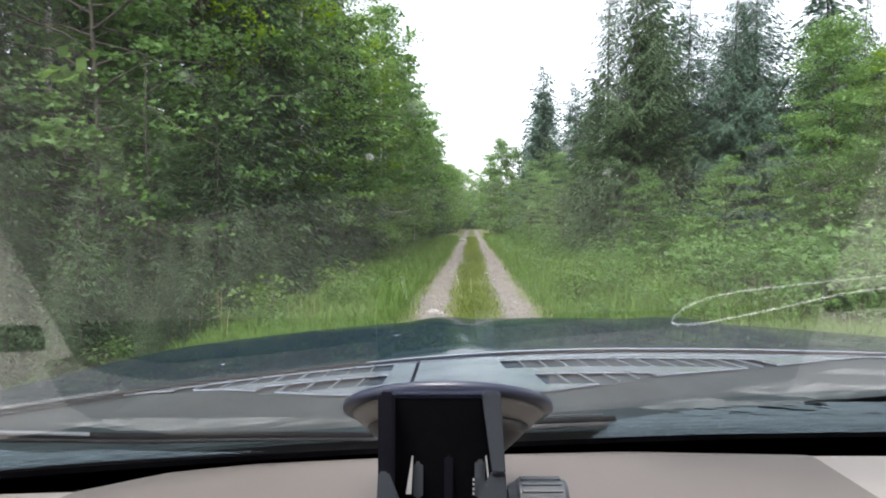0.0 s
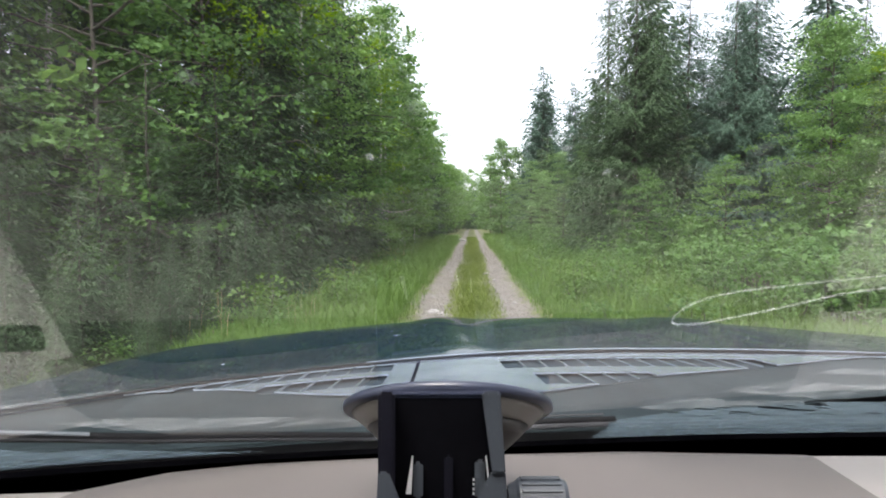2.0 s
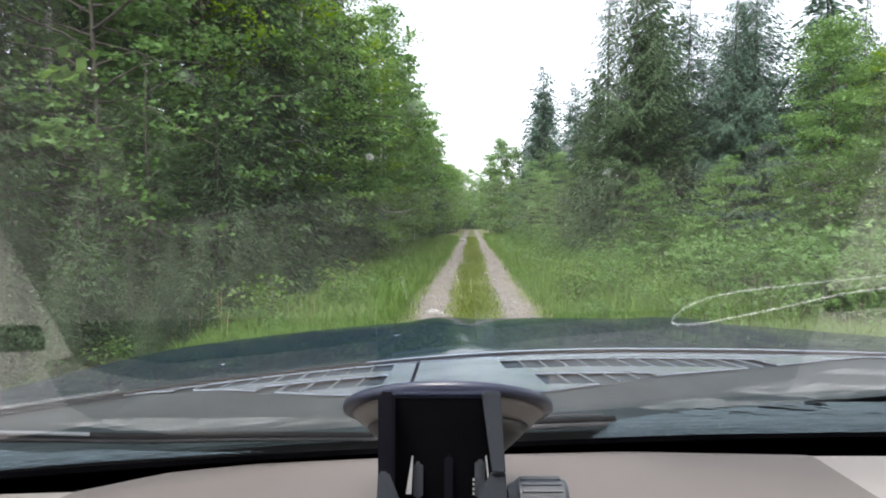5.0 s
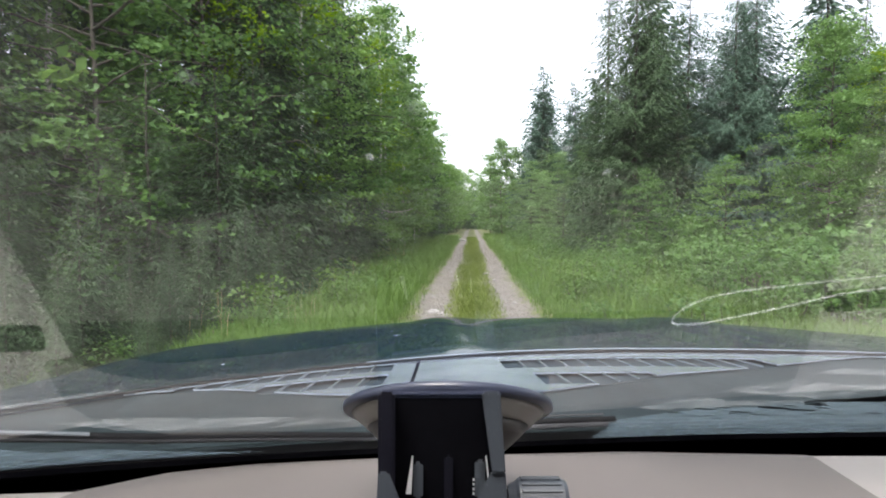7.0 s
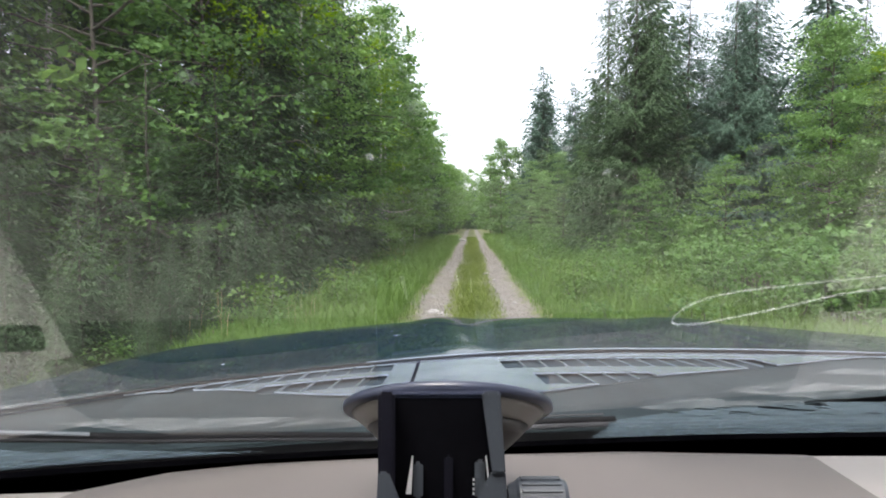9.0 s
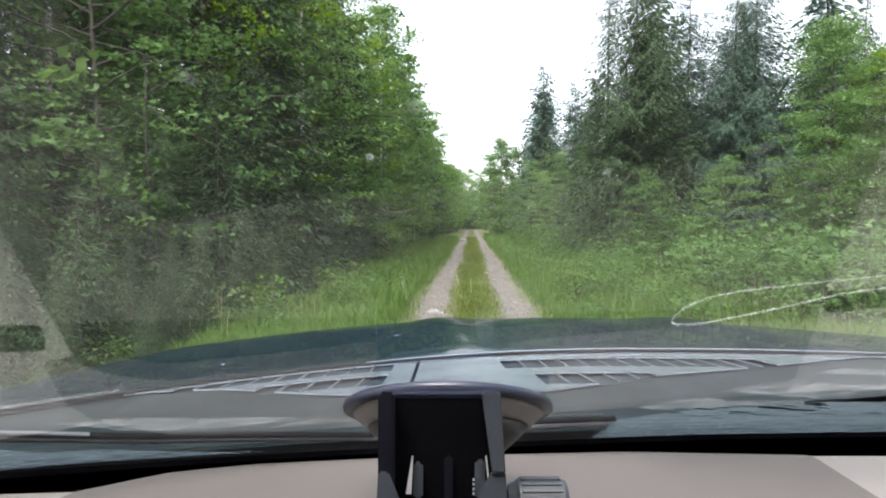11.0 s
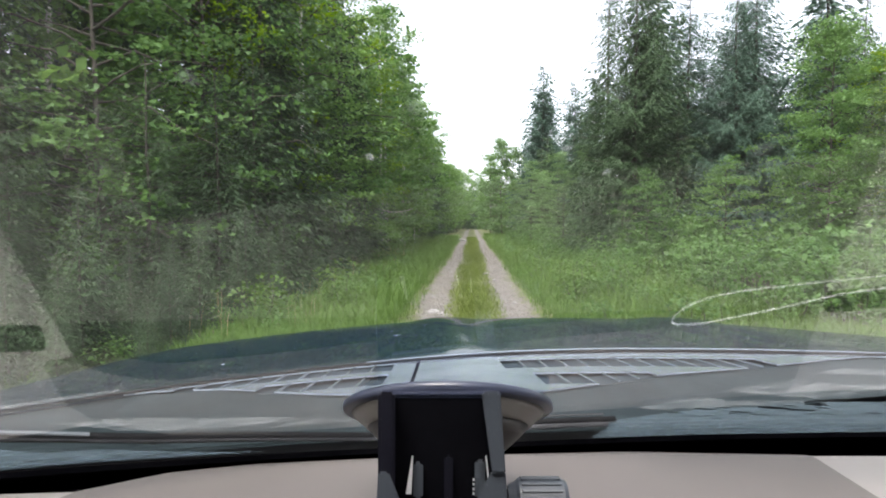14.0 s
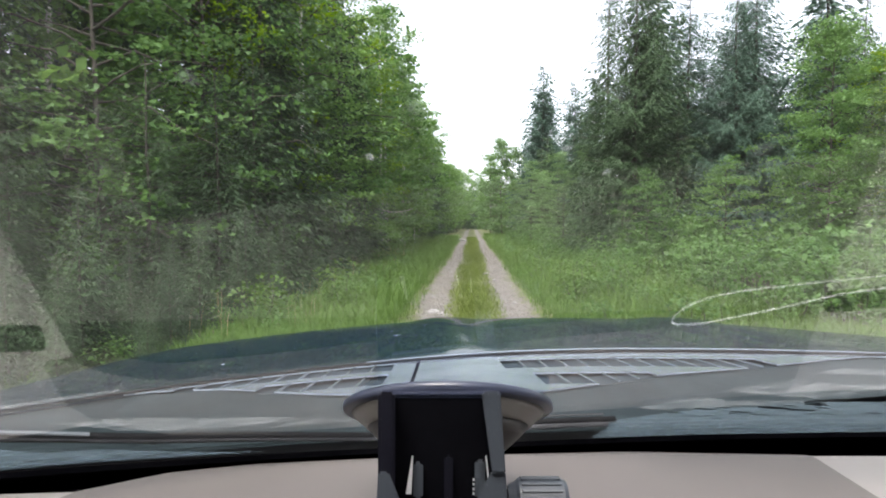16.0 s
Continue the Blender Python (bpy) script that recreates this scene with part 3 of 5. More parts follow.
ALDER_PALE = broad_tree("alder_tree", "young broadleaf tree with grey-green leaves", "tree", 45, 7.5, 1.7, 0.3, 260, 36, 0.095, M_PALE, M_BARK, trunk_r=0.045)
SPRUCE_FAR = [spruce("spruce_tree", "tall dark green spruce with drooping boughs", 80 + i, 14 + 2 * i, 2.5 + 0.2 * i, 0.4, M_NEEDLE if i < 2 else M_BLUE, 0.55, 0.42, 0.34, boughs=6, slim=0.32) for i in range(3)]
# far copies take the paler leaf, haze painted into the colour
ASPEN_FAR = [broad_tree("aspen_tree", "slender green broadleaf tree with a pale trunk", "tree", 20 + i, 12.5 + i, 2.0, 1.0 + 0.5 * i, 260, 13, 0.27, M_PALE if i else M_BROAD, M_BIRCH) for i in range(3)]
SPIRE = spruce("spruce_tree", "tall blue-green spruce standing above the broadleaf trees", 95, 18, 3.7, 0.4, M_BLUE, 0.45, 0.32, 0.28, boughs=7, slim=0.32, full=0.62)
ALDER_FAR = [broad_tree("alder_tree", "young leafy broadleaf tree in mid green", "tree", 40 + i, 7.5 + i, 1.9, 0.4, 190, 20, 0.17, M_SHRUB if i else M_BROAD, M_BARK, trunk_r=0.05) for i in range(2)]
FIR = spruce("fir_tree", "young dark green fir with boughs down to the ground", 88, 6.5, 1.9, 0.15, M_NEEDLE, 0.32, 0.2, 0.2)
FIR_FAR = spruce("fir_tree", "young dark green fir with boughs down to the ground", 88, 6.5, 1.9, 0.15, M_NEEDLE, 0.5, 0.36, 0.32, slim=0.32)
FIR_NEAR = spruce("fir_tree", "young dark green fir with boughs down to the ground", 89, 5.5, 2.0, 0.15, M_NEEDLE, 0.28, 0.085, 0.1, slim=0.17, hang=0.25)
YOUNG = spruce("young_spruce", "small light green spruce among the shrubs", 90, 3.6, 1.1, 0.15, M_YOUNG, 0.24, 0.085, 0.1, slim=0.22, hang=0.1)
MAPLE = broad_tree("maple_tree", "young maple with broad lobed leaves overhanging the verge", "tree", 100, 4.3, 1.7, 0.8, 230, 22, 0.095, M_MAPLE_DIM, M_BARK, lobes=True, trunk_r=0.035)
MAPLE_TALL = broad_tree("maple_tree", "maple with layered sprays of broad lobed leaves", "tree", 104, 9.0, 2.3, 0.7, 420, 20, 0.095, M_MAPLE_DIM, M_BARK, lobes=True, trunk_r=0.06)
SHRUBS = [bush("shrub", "leafy green roadside shrub", 120 + i, 1.7 + 0.35 * i, 1.1, 100, 12, 0.115, M_SHRUB) for i in range(3)]
MAPLE_BUSH = bush("maple_shrub", "maple sapling with broad pale green leaves", 130, 2.3, 0.9, 110, 11, 0.12, M_MAPLE, lobes=True)
WEEDS = [bush("weed", "knee-high leafy weed on the verge", 140 + i, 0.75 + 0.2 * i, 0.45, 40, 10, 0.08, M_GRASS if i else M_SHRUB) for i in range(2)]
PROTOS = ASPEN + ALDER_FAR + ASPEN_FAR + SPRUCE_FAR + [BIRCH] + ALDER + HAZEL + [FRESH] + SPRUCE + [HERO, OLD, ROUND, OLD_BLUE, LARCH, ALDER_PALE, SAPLING, SPIRE, FIR, FIR_NEAR, FIR_FAR, YOUNG, MAPLE, MAPLE_TALL] + SHRUBS + [MAPLE_BUSH] + WEEDS


def plant_woods():
    rng = np.random.default_rng(5)
    mid = lambda y: ROAD_X + ROAD_TURN * y
    # left edge of the woods: broadleaf trees and spruces, close to the track
    y = 14.0
    while y < 118:
        for row, (near, far) in enumerate(((4.7, 5.4), (6.4, 7.8), (9.0, 11.5))):
            x = mid(y) - rng.uniform(near, far) + 0.012 * min(y, 90)
            kind = rng.random()
            if row == 0:
                proto = ASPEN[rng.integers(3)] if kind < 0.5 else ALDER[rng.integers(2)] if kind < 0.8 else SPRUCE[rng.integers(2)]
            else:
                proto = SPRUCE[rng.integers(3)] if kind < (0.4 if row == 1 else 0.15) else ASPEN[rng.integers(3)] if kind < 0.85 else FRESH
            size = (rng.uniform(0.85, 1.0) if proto not in SPRUCE else rng.uniform(0.66, 0.8)) * (1.1 if y < 20 else 1.0)
            spot, turn = y + rng.uniform(-0.8, 0.8), rng.uniform(0, 360)
            if row < 2 or y < 50:
                planted(proto, x, spot, size, turn, group="trees left of the track", plain_kind=row == 2 or (row == 1 and proto in SPRUCE))
        y += rng.uniform(2.3, 3.0) * (1 if y < 40 else 1.7)
    y = 9.0
    while y < 90:
        proto = (HAZEL + [FIR])[rng.integers(3)] if y > 17 else FIR
        planted(proto, mid(y) - rng.uniform(4.6, 5.4) + 0.008 * y, y, rng.uniform(0.65, 1.0), rng.uniform(0, 360), group="understorey left of the track")
        y += rng.uniform(1.3, 2.0) * (1 if y < 25 else 2)
    # low firs that close the foot of the woods
    y = 6.0
    while y < 24:
        planted(FIR, mid(y) - rng.uniform(3.6, 4.5), y, rng.uniform(0.18, 0.34), rng.uniform(0, 360), group="understorey left of the track")
        y += rng.uniform(0.45, 0.8)
    # the near spruces and the lit broadleaf trees in the left edge
    for proto, x, y, s in ((HERO, -8.4, 9.4, 0.9), (OLD, -7.4, 8.2, 0.6), (FIR, -8.6, 7.4, 1.1), (FIR, -3.3, 4.7, 0.16), (FIR, -3.0, 5.6, 0.13), (FIR, -2.7, 4.9, 0.09), (FIR, -3.8, 4.4, 0.2), (FIR, -3.5, 6.2, 0.15), (FIR, -3.9, 5.6, 0.2), (FIR, -6.0, 6.9, 0.8), (FIR, -7.6, 6.2, 0.9), (FIR, -4.9, 6.0, 0.3), (FIR, -4.3, 7.6, 0.22), (FIR, -4.5, 8.8, 0.3), (FIR, -4.2, 5.3, 0.2), (FIR, -5.7, 7.3, 0.42), (FIR, -4.1, 6.3, 0.17), (FIR, -5.2, 4.9, 0.3), (FIR, -6.4, 8.2, 0.5), (FIR, -3.5, 7.4, 0.12), (FIR, -3.2, 8.3, 0.1), (FIR, -3.7, 9.6, 0.16), (FIR, -3.3, 10.4, 0.11), (HERO, -9.9, 12.5, 1.0), (MAPLE_TALL, -6.0, 9.8, 1.0), (MAPLE_TALL, -5.6, 13.0, 1.1), (ALDER[1], -5.0, 15.2, 1.15), (FRESH, -4.9, 14.0, 0.95), (ASPEN[1], -4.5, 18.0, 1.0),
                           (MAPLE_TALL, -4.4, 20.5, 1.15), (FRESH, -3.8, 25.0, 1.0), (ASPEN[0], -3.1, 30.0, 0.95), (ASPEN[1], -2.6, 37.0, 0.95), (ASPEN[1], -2.0, 46.0, 0.9)):
        planted(proto, x, y, s, 61 * y, group="trees left of the track")
    for x, y, s in ((-6.4, 15.2, 0.95), (-6.2, 21.5, 0.85), (-4.6, 26.0, 0.8)):
        planted(BIRCH, x, y, s, 50 * y, group="trees left of the track")
    # right edge: open verge with shrubs, spruces and broadleaf trees well behind
    y = 16.0
    while y < 118:
        for near, far in ((11.0, 13.0), (14.0, 18.0))[: 2 if y < 45 else 1]:
            kind = rng.random()
            proto = SPRUCE[rng.integers(3)] if kind < 0.6 else ASPEN[rng.integers(3)]
            pull = 1.0 if y < 45 else 0.62
            planted(proto, mid(y) + rng.uniform(near, far) * pull, y + rng.uniform(-1, 1), rng.uniform(0.5, 0.62) * (1.0 if y > 45 else 0.85), rng.uniform(0, 360), group="trees right of the track", plain_kind=True)
        y += rng.uniform(3.2, 4.2) * (1 if y < 40 else 1.6)
    # the trees that stand out on the right
    for proto, x, y, s in ((OLD, 7.2, 21.0, 1.0), (OLD_BLUE, 9.8, 22.5, 0.92), (OLD_BLUE, 11.9, 21.5, 0.98), (OLD_BLUE, 10.7, 20.6, 0.86), (OLD, 9.6, 26.5, 1.05), (OLD_BLUE, 13.6, 25.5, 0.95), (OLD_BLUE, 15.0, 22.5, 0.9), (OLD, 14.6, 19.5, 0.8), (SPRUCE[0], 8.6, 24.0, 0.7), (SPRUCE[1], 8.2, 28.0, 0.9), (SPRUCE[2], 11.2, 29.5, 0.95), (FRESH, 11.6, 13.6, 0.62), (FRESH, 13.2, 14.6, 0.7), (FIR, 8.6, 20.5, 0.9), (FIR, 10.8, 20.5, 0.9), (FIR, 12.6, 20.0, 0.8),
                           (LARCH, 9.8, 14.2, 0.92), (LARCH, 11.6, 15.2, 0.85), (LARCH, 10.9, 13.4, 0.7), (ALDER_PALE, 6.2, 30, 0.72), (ALDER_PALE, 5.4, 34, 0.72), (ALDER_PALE, 7.5, 29, 0.75), (FIR, 6.4, 25.5, 0.62), (FIR, 8.3, 33, 1.1),
                           (ROUND, 6.4, 60, 1.4), (ROUND, 7.7, 61, 1.3), (ALDER[1], 6.0, 70, 1.2), (ALDER[0], 6.9, 52, 0.8), (FIR, 7.4, 42, 1.1), (FIR, 8.4, 45, 1.3), (ALDER_PALE, 7.0, 39, 0.7), (ALDER_PALE, 6.4, 45, 0.6),
                           (SPRUCE[2], 12.9, 19.0, 0.72), (HAZEL[1], 11.4, 17, 0.8), (HAZEL[1], 9.0, 13.0, 0.7), (HAZEL[0], 11.0, 12.5, 0.9)):
        planted(proto, x, y, s, 77 * y, group="trees right of the track")
    for x, y, s in ((8.9, 50, 0.86), (11.0, 47, 0.74), (10.2, 57, 0.85), (10.8, 40, 0.66)):
        planted(SPIRE, x, y, s, 0, group="trees right of the track", fine_kind=True)
    for x, y, s, a in ((6.3, 17.2, 0.6, 10), (7.6, 15.0, 0.62, 200)):
        planted(SAPLING, x, y, s, a)
    planted(YOUNG, 5.3, 24.5, 0.9, 20)
    planted(YOUNG, 6.0, 18.6, 0.62, 160)
    # far end of the track, where it bends away
    for i in range(16):
        planted((ALDER + [FIR])[rng.integers(3)], mid(125) - 12 + i * 1.7, 122 + rng.uniform(0, 14), rng.uniform(1.2, 1.6), rng.uniform(0, 360), group="trees at the end of the track")
    for off, y, s in ((3.0, 78, 1.15), (3.6, 88, 1.2), (2.6, 98, 1.2), (3.2, 108, 1.25), (-3.2, 76, 1.3), (-2.8, 86, 1.4), (-2.6, 96, 1.4), (-2.4, 106, 1.4), (-3.6, 64, 1.2)):
        planted(ALDER[int(y) % 2], mid(y) + off, y, s, 31 * y, group="broadleaf trees far along the track")
    for off, y, s in ((-1.6, 114, 1.2), (0.4, 119, 1.3), (2.2, 115, 1.15), (-0.4, 122, 1.4)):
        planted(FIR, mid(y) + off, y, s, 19 * y, group="trees at the end of the track")
    # behind the car
    for i in range(10):
        planted((ASPEN + SPRUCE)[rng.integers(6)], rng.choice([-1, 1]) * rng.uniform(5, 9), -3 - 2.2 * i, rng.uniform(0.8, 1.0), rng.uniform(0, 360), group="trees behind the car")
    # spruces and aspens deeper in the woods
    for proto, x, y, s in ((SPRUCE[1], -9.8, 7.5, 0.9), (SPRUCE[0], -11.4, 10.0, 0.95), (SPRUCE[2], -8.6, 14.5, 0.9), (ASPEN[0], -8.0, 11.5, 1.0), (ASPEN[2], -10.5, 15.5, 1.05), (SPRUCE[1], -12.5, 6.0, 0.9), (SPRUCE[0], -13.5, 13.0, 1.1), (SPRUCE[2], -12.0, 17.0, 0.95), (SPRUCE[1], -14.0, 9.0, 1.1), (SPRUCE[0], -11.0, 20.0, 1.0), (SPRUCE[2], -9.6, 24.0, 0.9)):
        planted(proto, x, y, s, 83 * y, group="trees left of the track", plain_kind=True)
    # shrubs and weeds
    for x, y, s, a in ((-6.3, 10.2, 0.95, 140), (-5.0, 12.2, 0.8, 60), (-4.5, 14.6, 0.75, 200), (-4.2, 17.0, 0.7, 310), (-3.9, 20.0, 0.75, 20)):
        planted(MAPLE, x, y, s, a, group="young maples in the left edge")
    for x, y, s, a in ((6.9, 10.2, 0.8, 10), (7.9, 11.2, 1.0, 100), (8.9, 10.6, 0.95, 200), (9.9, 12.4, 1.0, 250), (7.4, 9.0, 0.55, 300), (6.5, 9.2, 0.45, 30), (5.7, 13.2, 0.6, 70), (6.8, 14.6, 0.85, 160), (8.6, 13.6, 1.1, 220), (10.6, 14.4, 1.15, 330), (6.0, 16.8, 0.7, 100), (8.0, 16.4, 1.1, 280), (11.8, 13.6, 1.1, 190)):
        planted(MAPLE_BUSH, x, y, s, a, group="shrubs on the right verge")
    y = 9.0
    while y < 80:
        for near, far in ((4.6, 5.6), (5.8, 7.4), (7.6, 9.6)):
            wide = 1.0 if y < 22 else 0.85
            planted(SHRUBS[rng.integers(3)], mid(y) + rng.uniform(near, far) * wide - (0.7 if near < 5 and y > 13 else 0.0), y + rng.uniform(-0.5, 0.5), rng.uniform(0.6, 1.0) * (0.8 if near < 5 else 1.1 if near < 7 else 0.8), rng.uniform(0, 360), group="shrubs on the right verge")
        y += rng.uniform(1.2, 1.9) * (1 if y < 25 else 2.2)
    y = 12.0
    while y < 60:
        planted(SHRUBS[rng.integers(3)], mid(y) - rng.uniform(3.9, 4.6), y, rng.uniform(0.25, 0.5), rng.uniform(0, 360), group="shrubs on the left verge")
        y += rng.uniform(1.3, 2.4) * (1 if y < 25 else 2)
    for i in range(12):
        planted(WEEDS[0], rng.uniform(-3.6, -2.4), rng.uniform(4.6, 9.5), rng.uniform(0.4, 0.7), rng.uniform(0, 360), group="weeds on the verges")
    for i in range(170):
        y = 8 + 40 * rng.random() ** 1.2
        off = rng.uniform(1.9, 5.0) if i % 3 else -rng.uniform(2.2, 4.2)
        planted(WEEDS[rng.integers(2)], mid(y) + off, y, rng.uniform(0.6, 1.1), rng.uniform(0, 360), group="weeds on the verges")


plant_woods()
for proto in PROTOS:
    for piece in (*proto.children_recursive, proto):
        bpy.data.objects.remove(piece)


# ---- grass ----
def grass(name, label, seed, count, area, tall, wide, mat, bend=0.55, fade=1.0, soft=False):
    """Bent blades, three triangles each, scattered over a stretch beside the track."""
    rng = np.random.default_rng(seed)
    y0, y1, a, b = area
    y = y0 + (y1 - y0) * rng.random(count) ** fade
    off = a + (b - a) * ((rng.random(count) + rng.random(count)) / 2 if soft else rng.random(count))
    x = ROAD_X + ROAD_TURN * y + 0.045 * np.sin(0.3 * y) + off
    z = np.array([height_at(p, q) for p, q in zip(x, y)])
    patch = np.array([0.75 + 0.6 * noise.noise((p * 0.6, q * 0.6, seed)) for p, q in zip(x, y)])
    h = tall * rng.uniform(0.45, 1.15, count) * np.clip(patch, 0.35, 1.2)
    ang = rng.uniform(0, 6.28, count)
    lean = np.column_stack([np.cos(ang), np.sin(ang), 0 * ang])
    side = np.column_stack([-np.sin(ang), np.cos(ang), 0 * ang])
    root = np.column_stack([x, y, z - 0.01])
    w = (wide * rng.uniform(0.6, 1.3, count))[:, None]
    up = np.array([0, 0, 1.0])
    mid = root + up * (h * 0.6)[:, None] + lean * (h * bend * 0.35)[:, None]
    tip = root + up * (h * 0.97)[:, None] + lean * (h * bend)[:, None]
    p = np.stack([root - side * w / 2, root + side * w / 2, mid + side * w * 0.4, mid - side * w * 0.4, tip], 1).reshape(-1, 3)
    k = np.arange(count)[:, None] * 5
    f = np.concatenate([k + np.array([t]) for t in ((0, 1, 2), (0, 2, 3), (3, 2, 4))])
    tagged(new(name, mesh_of(name, p, f, mat)), label, "grass", kind="stuff")


grass("verge_grass", "tall green grass on the verge along the woods", 1, 31000, (6, 60, -3.45, -1.35), 0.5, 0.012, M_GRASS, fade=1.5)
grass("verge_grass", "tall green grass and weeds on the open verge", 2, 38000, (6, 70, 1.35, 5.4), 0.5, 0.013, M_GRASS, fade=1.5)
grass("track_grass", "short grass on the middle strip of the track", 3, 24000, (7, 60, -0.6, 0.6), 0.13, 0.012, M_LITTER, fade=1.4, soft=True)
grass("edge_grass", "short grass creeping over the edge of the track", 4, 13000, (7, 60, -2.05, -1.02), 0.22, 0.012, M_GRASS, fade=1.4, soft=True)
grass("edge_grass", "short grass creeping over the edge of the track", 5, 13000, (7, 60, 1.06, 2.05), 0.22, 0.012, M_GRASS, fade=1.4, soft=True)
grass("verge_grass", "short grass beside the car", 7, 11000, (-4, 8.5, -5.6, -1.3), 0.24, 0.014, M_GRASS)
grass("verge_grass", "short grass beside the car", 8, 13000, (-6, 12, 1.3, 9.5), 0.4, 0.014, M_GRASS)
grass("seed_heads", "pale dry grass stalks on the verge", 6, 450, (7, 30, -4.4, -2.6), 0.8, 0.009, M_STRAW, 0.2)


# ---- stones ----
def stone(seed, flat=0.45):
    rng = np.random.default_rng(seed)
    bm = bmesh.new()
    bmesh.ops.create_icosphere(bm, subdivisions=2, radius=0.5)
    for v in bm.verts:
        v.co *= 1 + 0.45 * noise.noise(v.co * 2.2 + Vector((seed, 0, 0)))
        v.co.z *= flat
    me = bpy.data.meshes.new("stone")
    bm.to_mesh(me)
    bm.free()
    me.materials.append(M_STONE)
    return me


STONES = [stone(s) for s in (3, 8, 13, 21)]
for i, (off, y, s) in enumerate(((-0.9, 50.0, 0.8), (-0.80, 10.4, 0.24), (-0.62, 10.1, 0.17), (0.42, 17.8, 0.22), (0.62, 16.0, 0.2), (0.58, 13.3, 0.14), (0.86, 11.6, 0.13), (-0.9, 12.5, 0.12), (1.0, 14.4, 0.1), (0.7, 21.0, 0.16), (-0.75, 19.0, 0.14))):
    x = road_mid(y) + off
    ob = new("stone", STONES[i % 4])
    ob.matrix_basis = pose(x, y, height_at(x, y) + 0.07 * s, 0, 0, 47 * i) @ Matrix.Diagonal((s, s * 0.8, s, 1))
    tagged(ob, "pale flat stone lying in the gravel rut", "stone", "stones in the ruts")


def pebbles(count):
    """Loose gravel in both ruts, joined."""
    rng = np.random.default_rng(77)
    y = 8 + 34 * rng.random(count) ** 1.5
    off = np.where(rng.random(count) < 0.5, -0.78, 0.78) + rng.normal(0, 0.19, count)
    x = ROAD_X + ROAD_TURN * y + 0.045 * np.sin(0.3 * y) + off
    z = np.array([height_at(p, q) for p, q in zip(x, y)])
    r = rng.uniform(0.008, 0.026, count)
    shape = np.array([(1, 0, 0), (0, 1, 0), (-1, 0, 0), (0, -1, 0), (0, 0, 0.7), (0, 0, -0.5)], float)
    p = np.column_stack([x, y, z + r * 0.25])[:, None] + shape[None] * (r[:, None] * rng.uniform(0.6, 1.3, (count, 6)))[:, :, None]
    k = np.arange(count)[:, None] * 6
    f = np.concatenate([k + np.array([t]) for t in ((0, 1, 4), (1, 2, 4), (2, 3, 4), (3, 0, 4), (1, 0, 5), (2, 1, 5), (3, 2, 5), (0, 3, 5))])
    tagged(new("gravel", mesh_of("gravel", p.reshape(-1, 3), f, M_GRAVEL)), "loose grey gravel in the wheel ruts", "gravel", kind="stuff")


pebbles(4500)


# ---- dead branch in the left edge of the woods ----
def dead_branch():
    thing = empty_at("dead_branch", pose(-1.75, 20.5, 2.05, 0, 0, 0), "bare pale dead branch hanging out of the leaves", "branch")
    main = [(-0.75, 0.5, 0.12), (-0.5, 0.3, 0.06), (-0.25, 0.12, 0.0), (0.0, 0.0, -0.02), (0.22, -0.05, 0.0), (0.42, -0.08, 0.03), (0.62, -0.1, 0.1)]
    v, f = tube_arrays(main, np.linspace(0.026, 0.009, 7), 8)
    part_mesh("stem", mesh_of("stem", v, f, M_DEAD, True), thing)
    for twig in ([(-0.32, 0.17, 0.01), (-0.34, 0.17, 0.14), (-0.3, 0.18, 0.28)], [(0.2, -0.05, 0.0), (0.22, -0.06, -0.07), (0.28, -0.08, -0.12)], [(0.28, -0.08, -0.12), (0.36, -0.08, -0.05), (0.42, -0.08, 0.0)]):
        v, f = tube_arrays(twig, np.linspace(0.010, 0.004, len(twig)), 6)
        part_mesh("twig", mesh_of("twig", v, f, M_DEAD, True), thing)


dead_branch()

# ---- the car ----
def low(x, y, z):
    """A point given from the eye of the camera."""
    return (x, y, EYE + z)


def glass_foot(x):
    return 0.368 - 0.2 * (x - 0.3) ** 2


def hood_foot(x):
    d = x - 0.33
    return 0.95 - (0.43 if d < 0 else 0.15) * d * d


def glass_at(x, y, out=0.0):
    """The windshield's surface, raked 30 degrees; out: metres outside it."""
    return (x, y + 0.5 * out, EYE - 0.1444 + 0.577 * (glass_foot(x) - y) + 0.866 * out)


car = empty_at("car", pose(0.33, 0, 0), "dark green off-road car with a beige dashboard, parked on the track", "car")
CAR_IN = Matrix.Translation((-0.33, 0, 0))


def car_part(name, bm, material, label="", parent=None, smooth=False):
    bm.transform(CAR_IN)
    return part(name, bm, material, parent or car, label, smooth)


XS = np.linspace(-0.72, 1.38, 43)


def hood():
    rows = []
    for s in (0, 0.005, 0.01, 0.016, 0.024, 0.036, 0.06, 0.1, *np.linspace(0.18, 1, 12)):
        row = []
        for x in XS:
            d = x - 0.33
            y = hood_foot(x) + 0.008 + s * (1.92 - 0.10 * d * d - hood_foot(x))
            z = -0.219 - 0.0865 * (s - 0.012 * (1 - math.exp(-s / 0.012))) + 0.003 * s * s - 0.036 * s ** 5 - 0.03 * s ** 12
            z -= (0.01 + (0.058 * s if d > 0 else 0.05 * s ** 1.4)) * d * d + 2.0 * max(0, abs(d) - (0.86 if d > 0 else 0.99)) ** 2
            z += 0.012 * math.exp(-((abs(d) - 0.34) / 0.07) ** 2) * min(1, s * 3)
            row.append(low(x, y, z))
        rows.append(row)
    return sheet(rows, 0.006)


car_part("hood", hood(), M_PAINT, "glossy dark green hood", smooth=True)


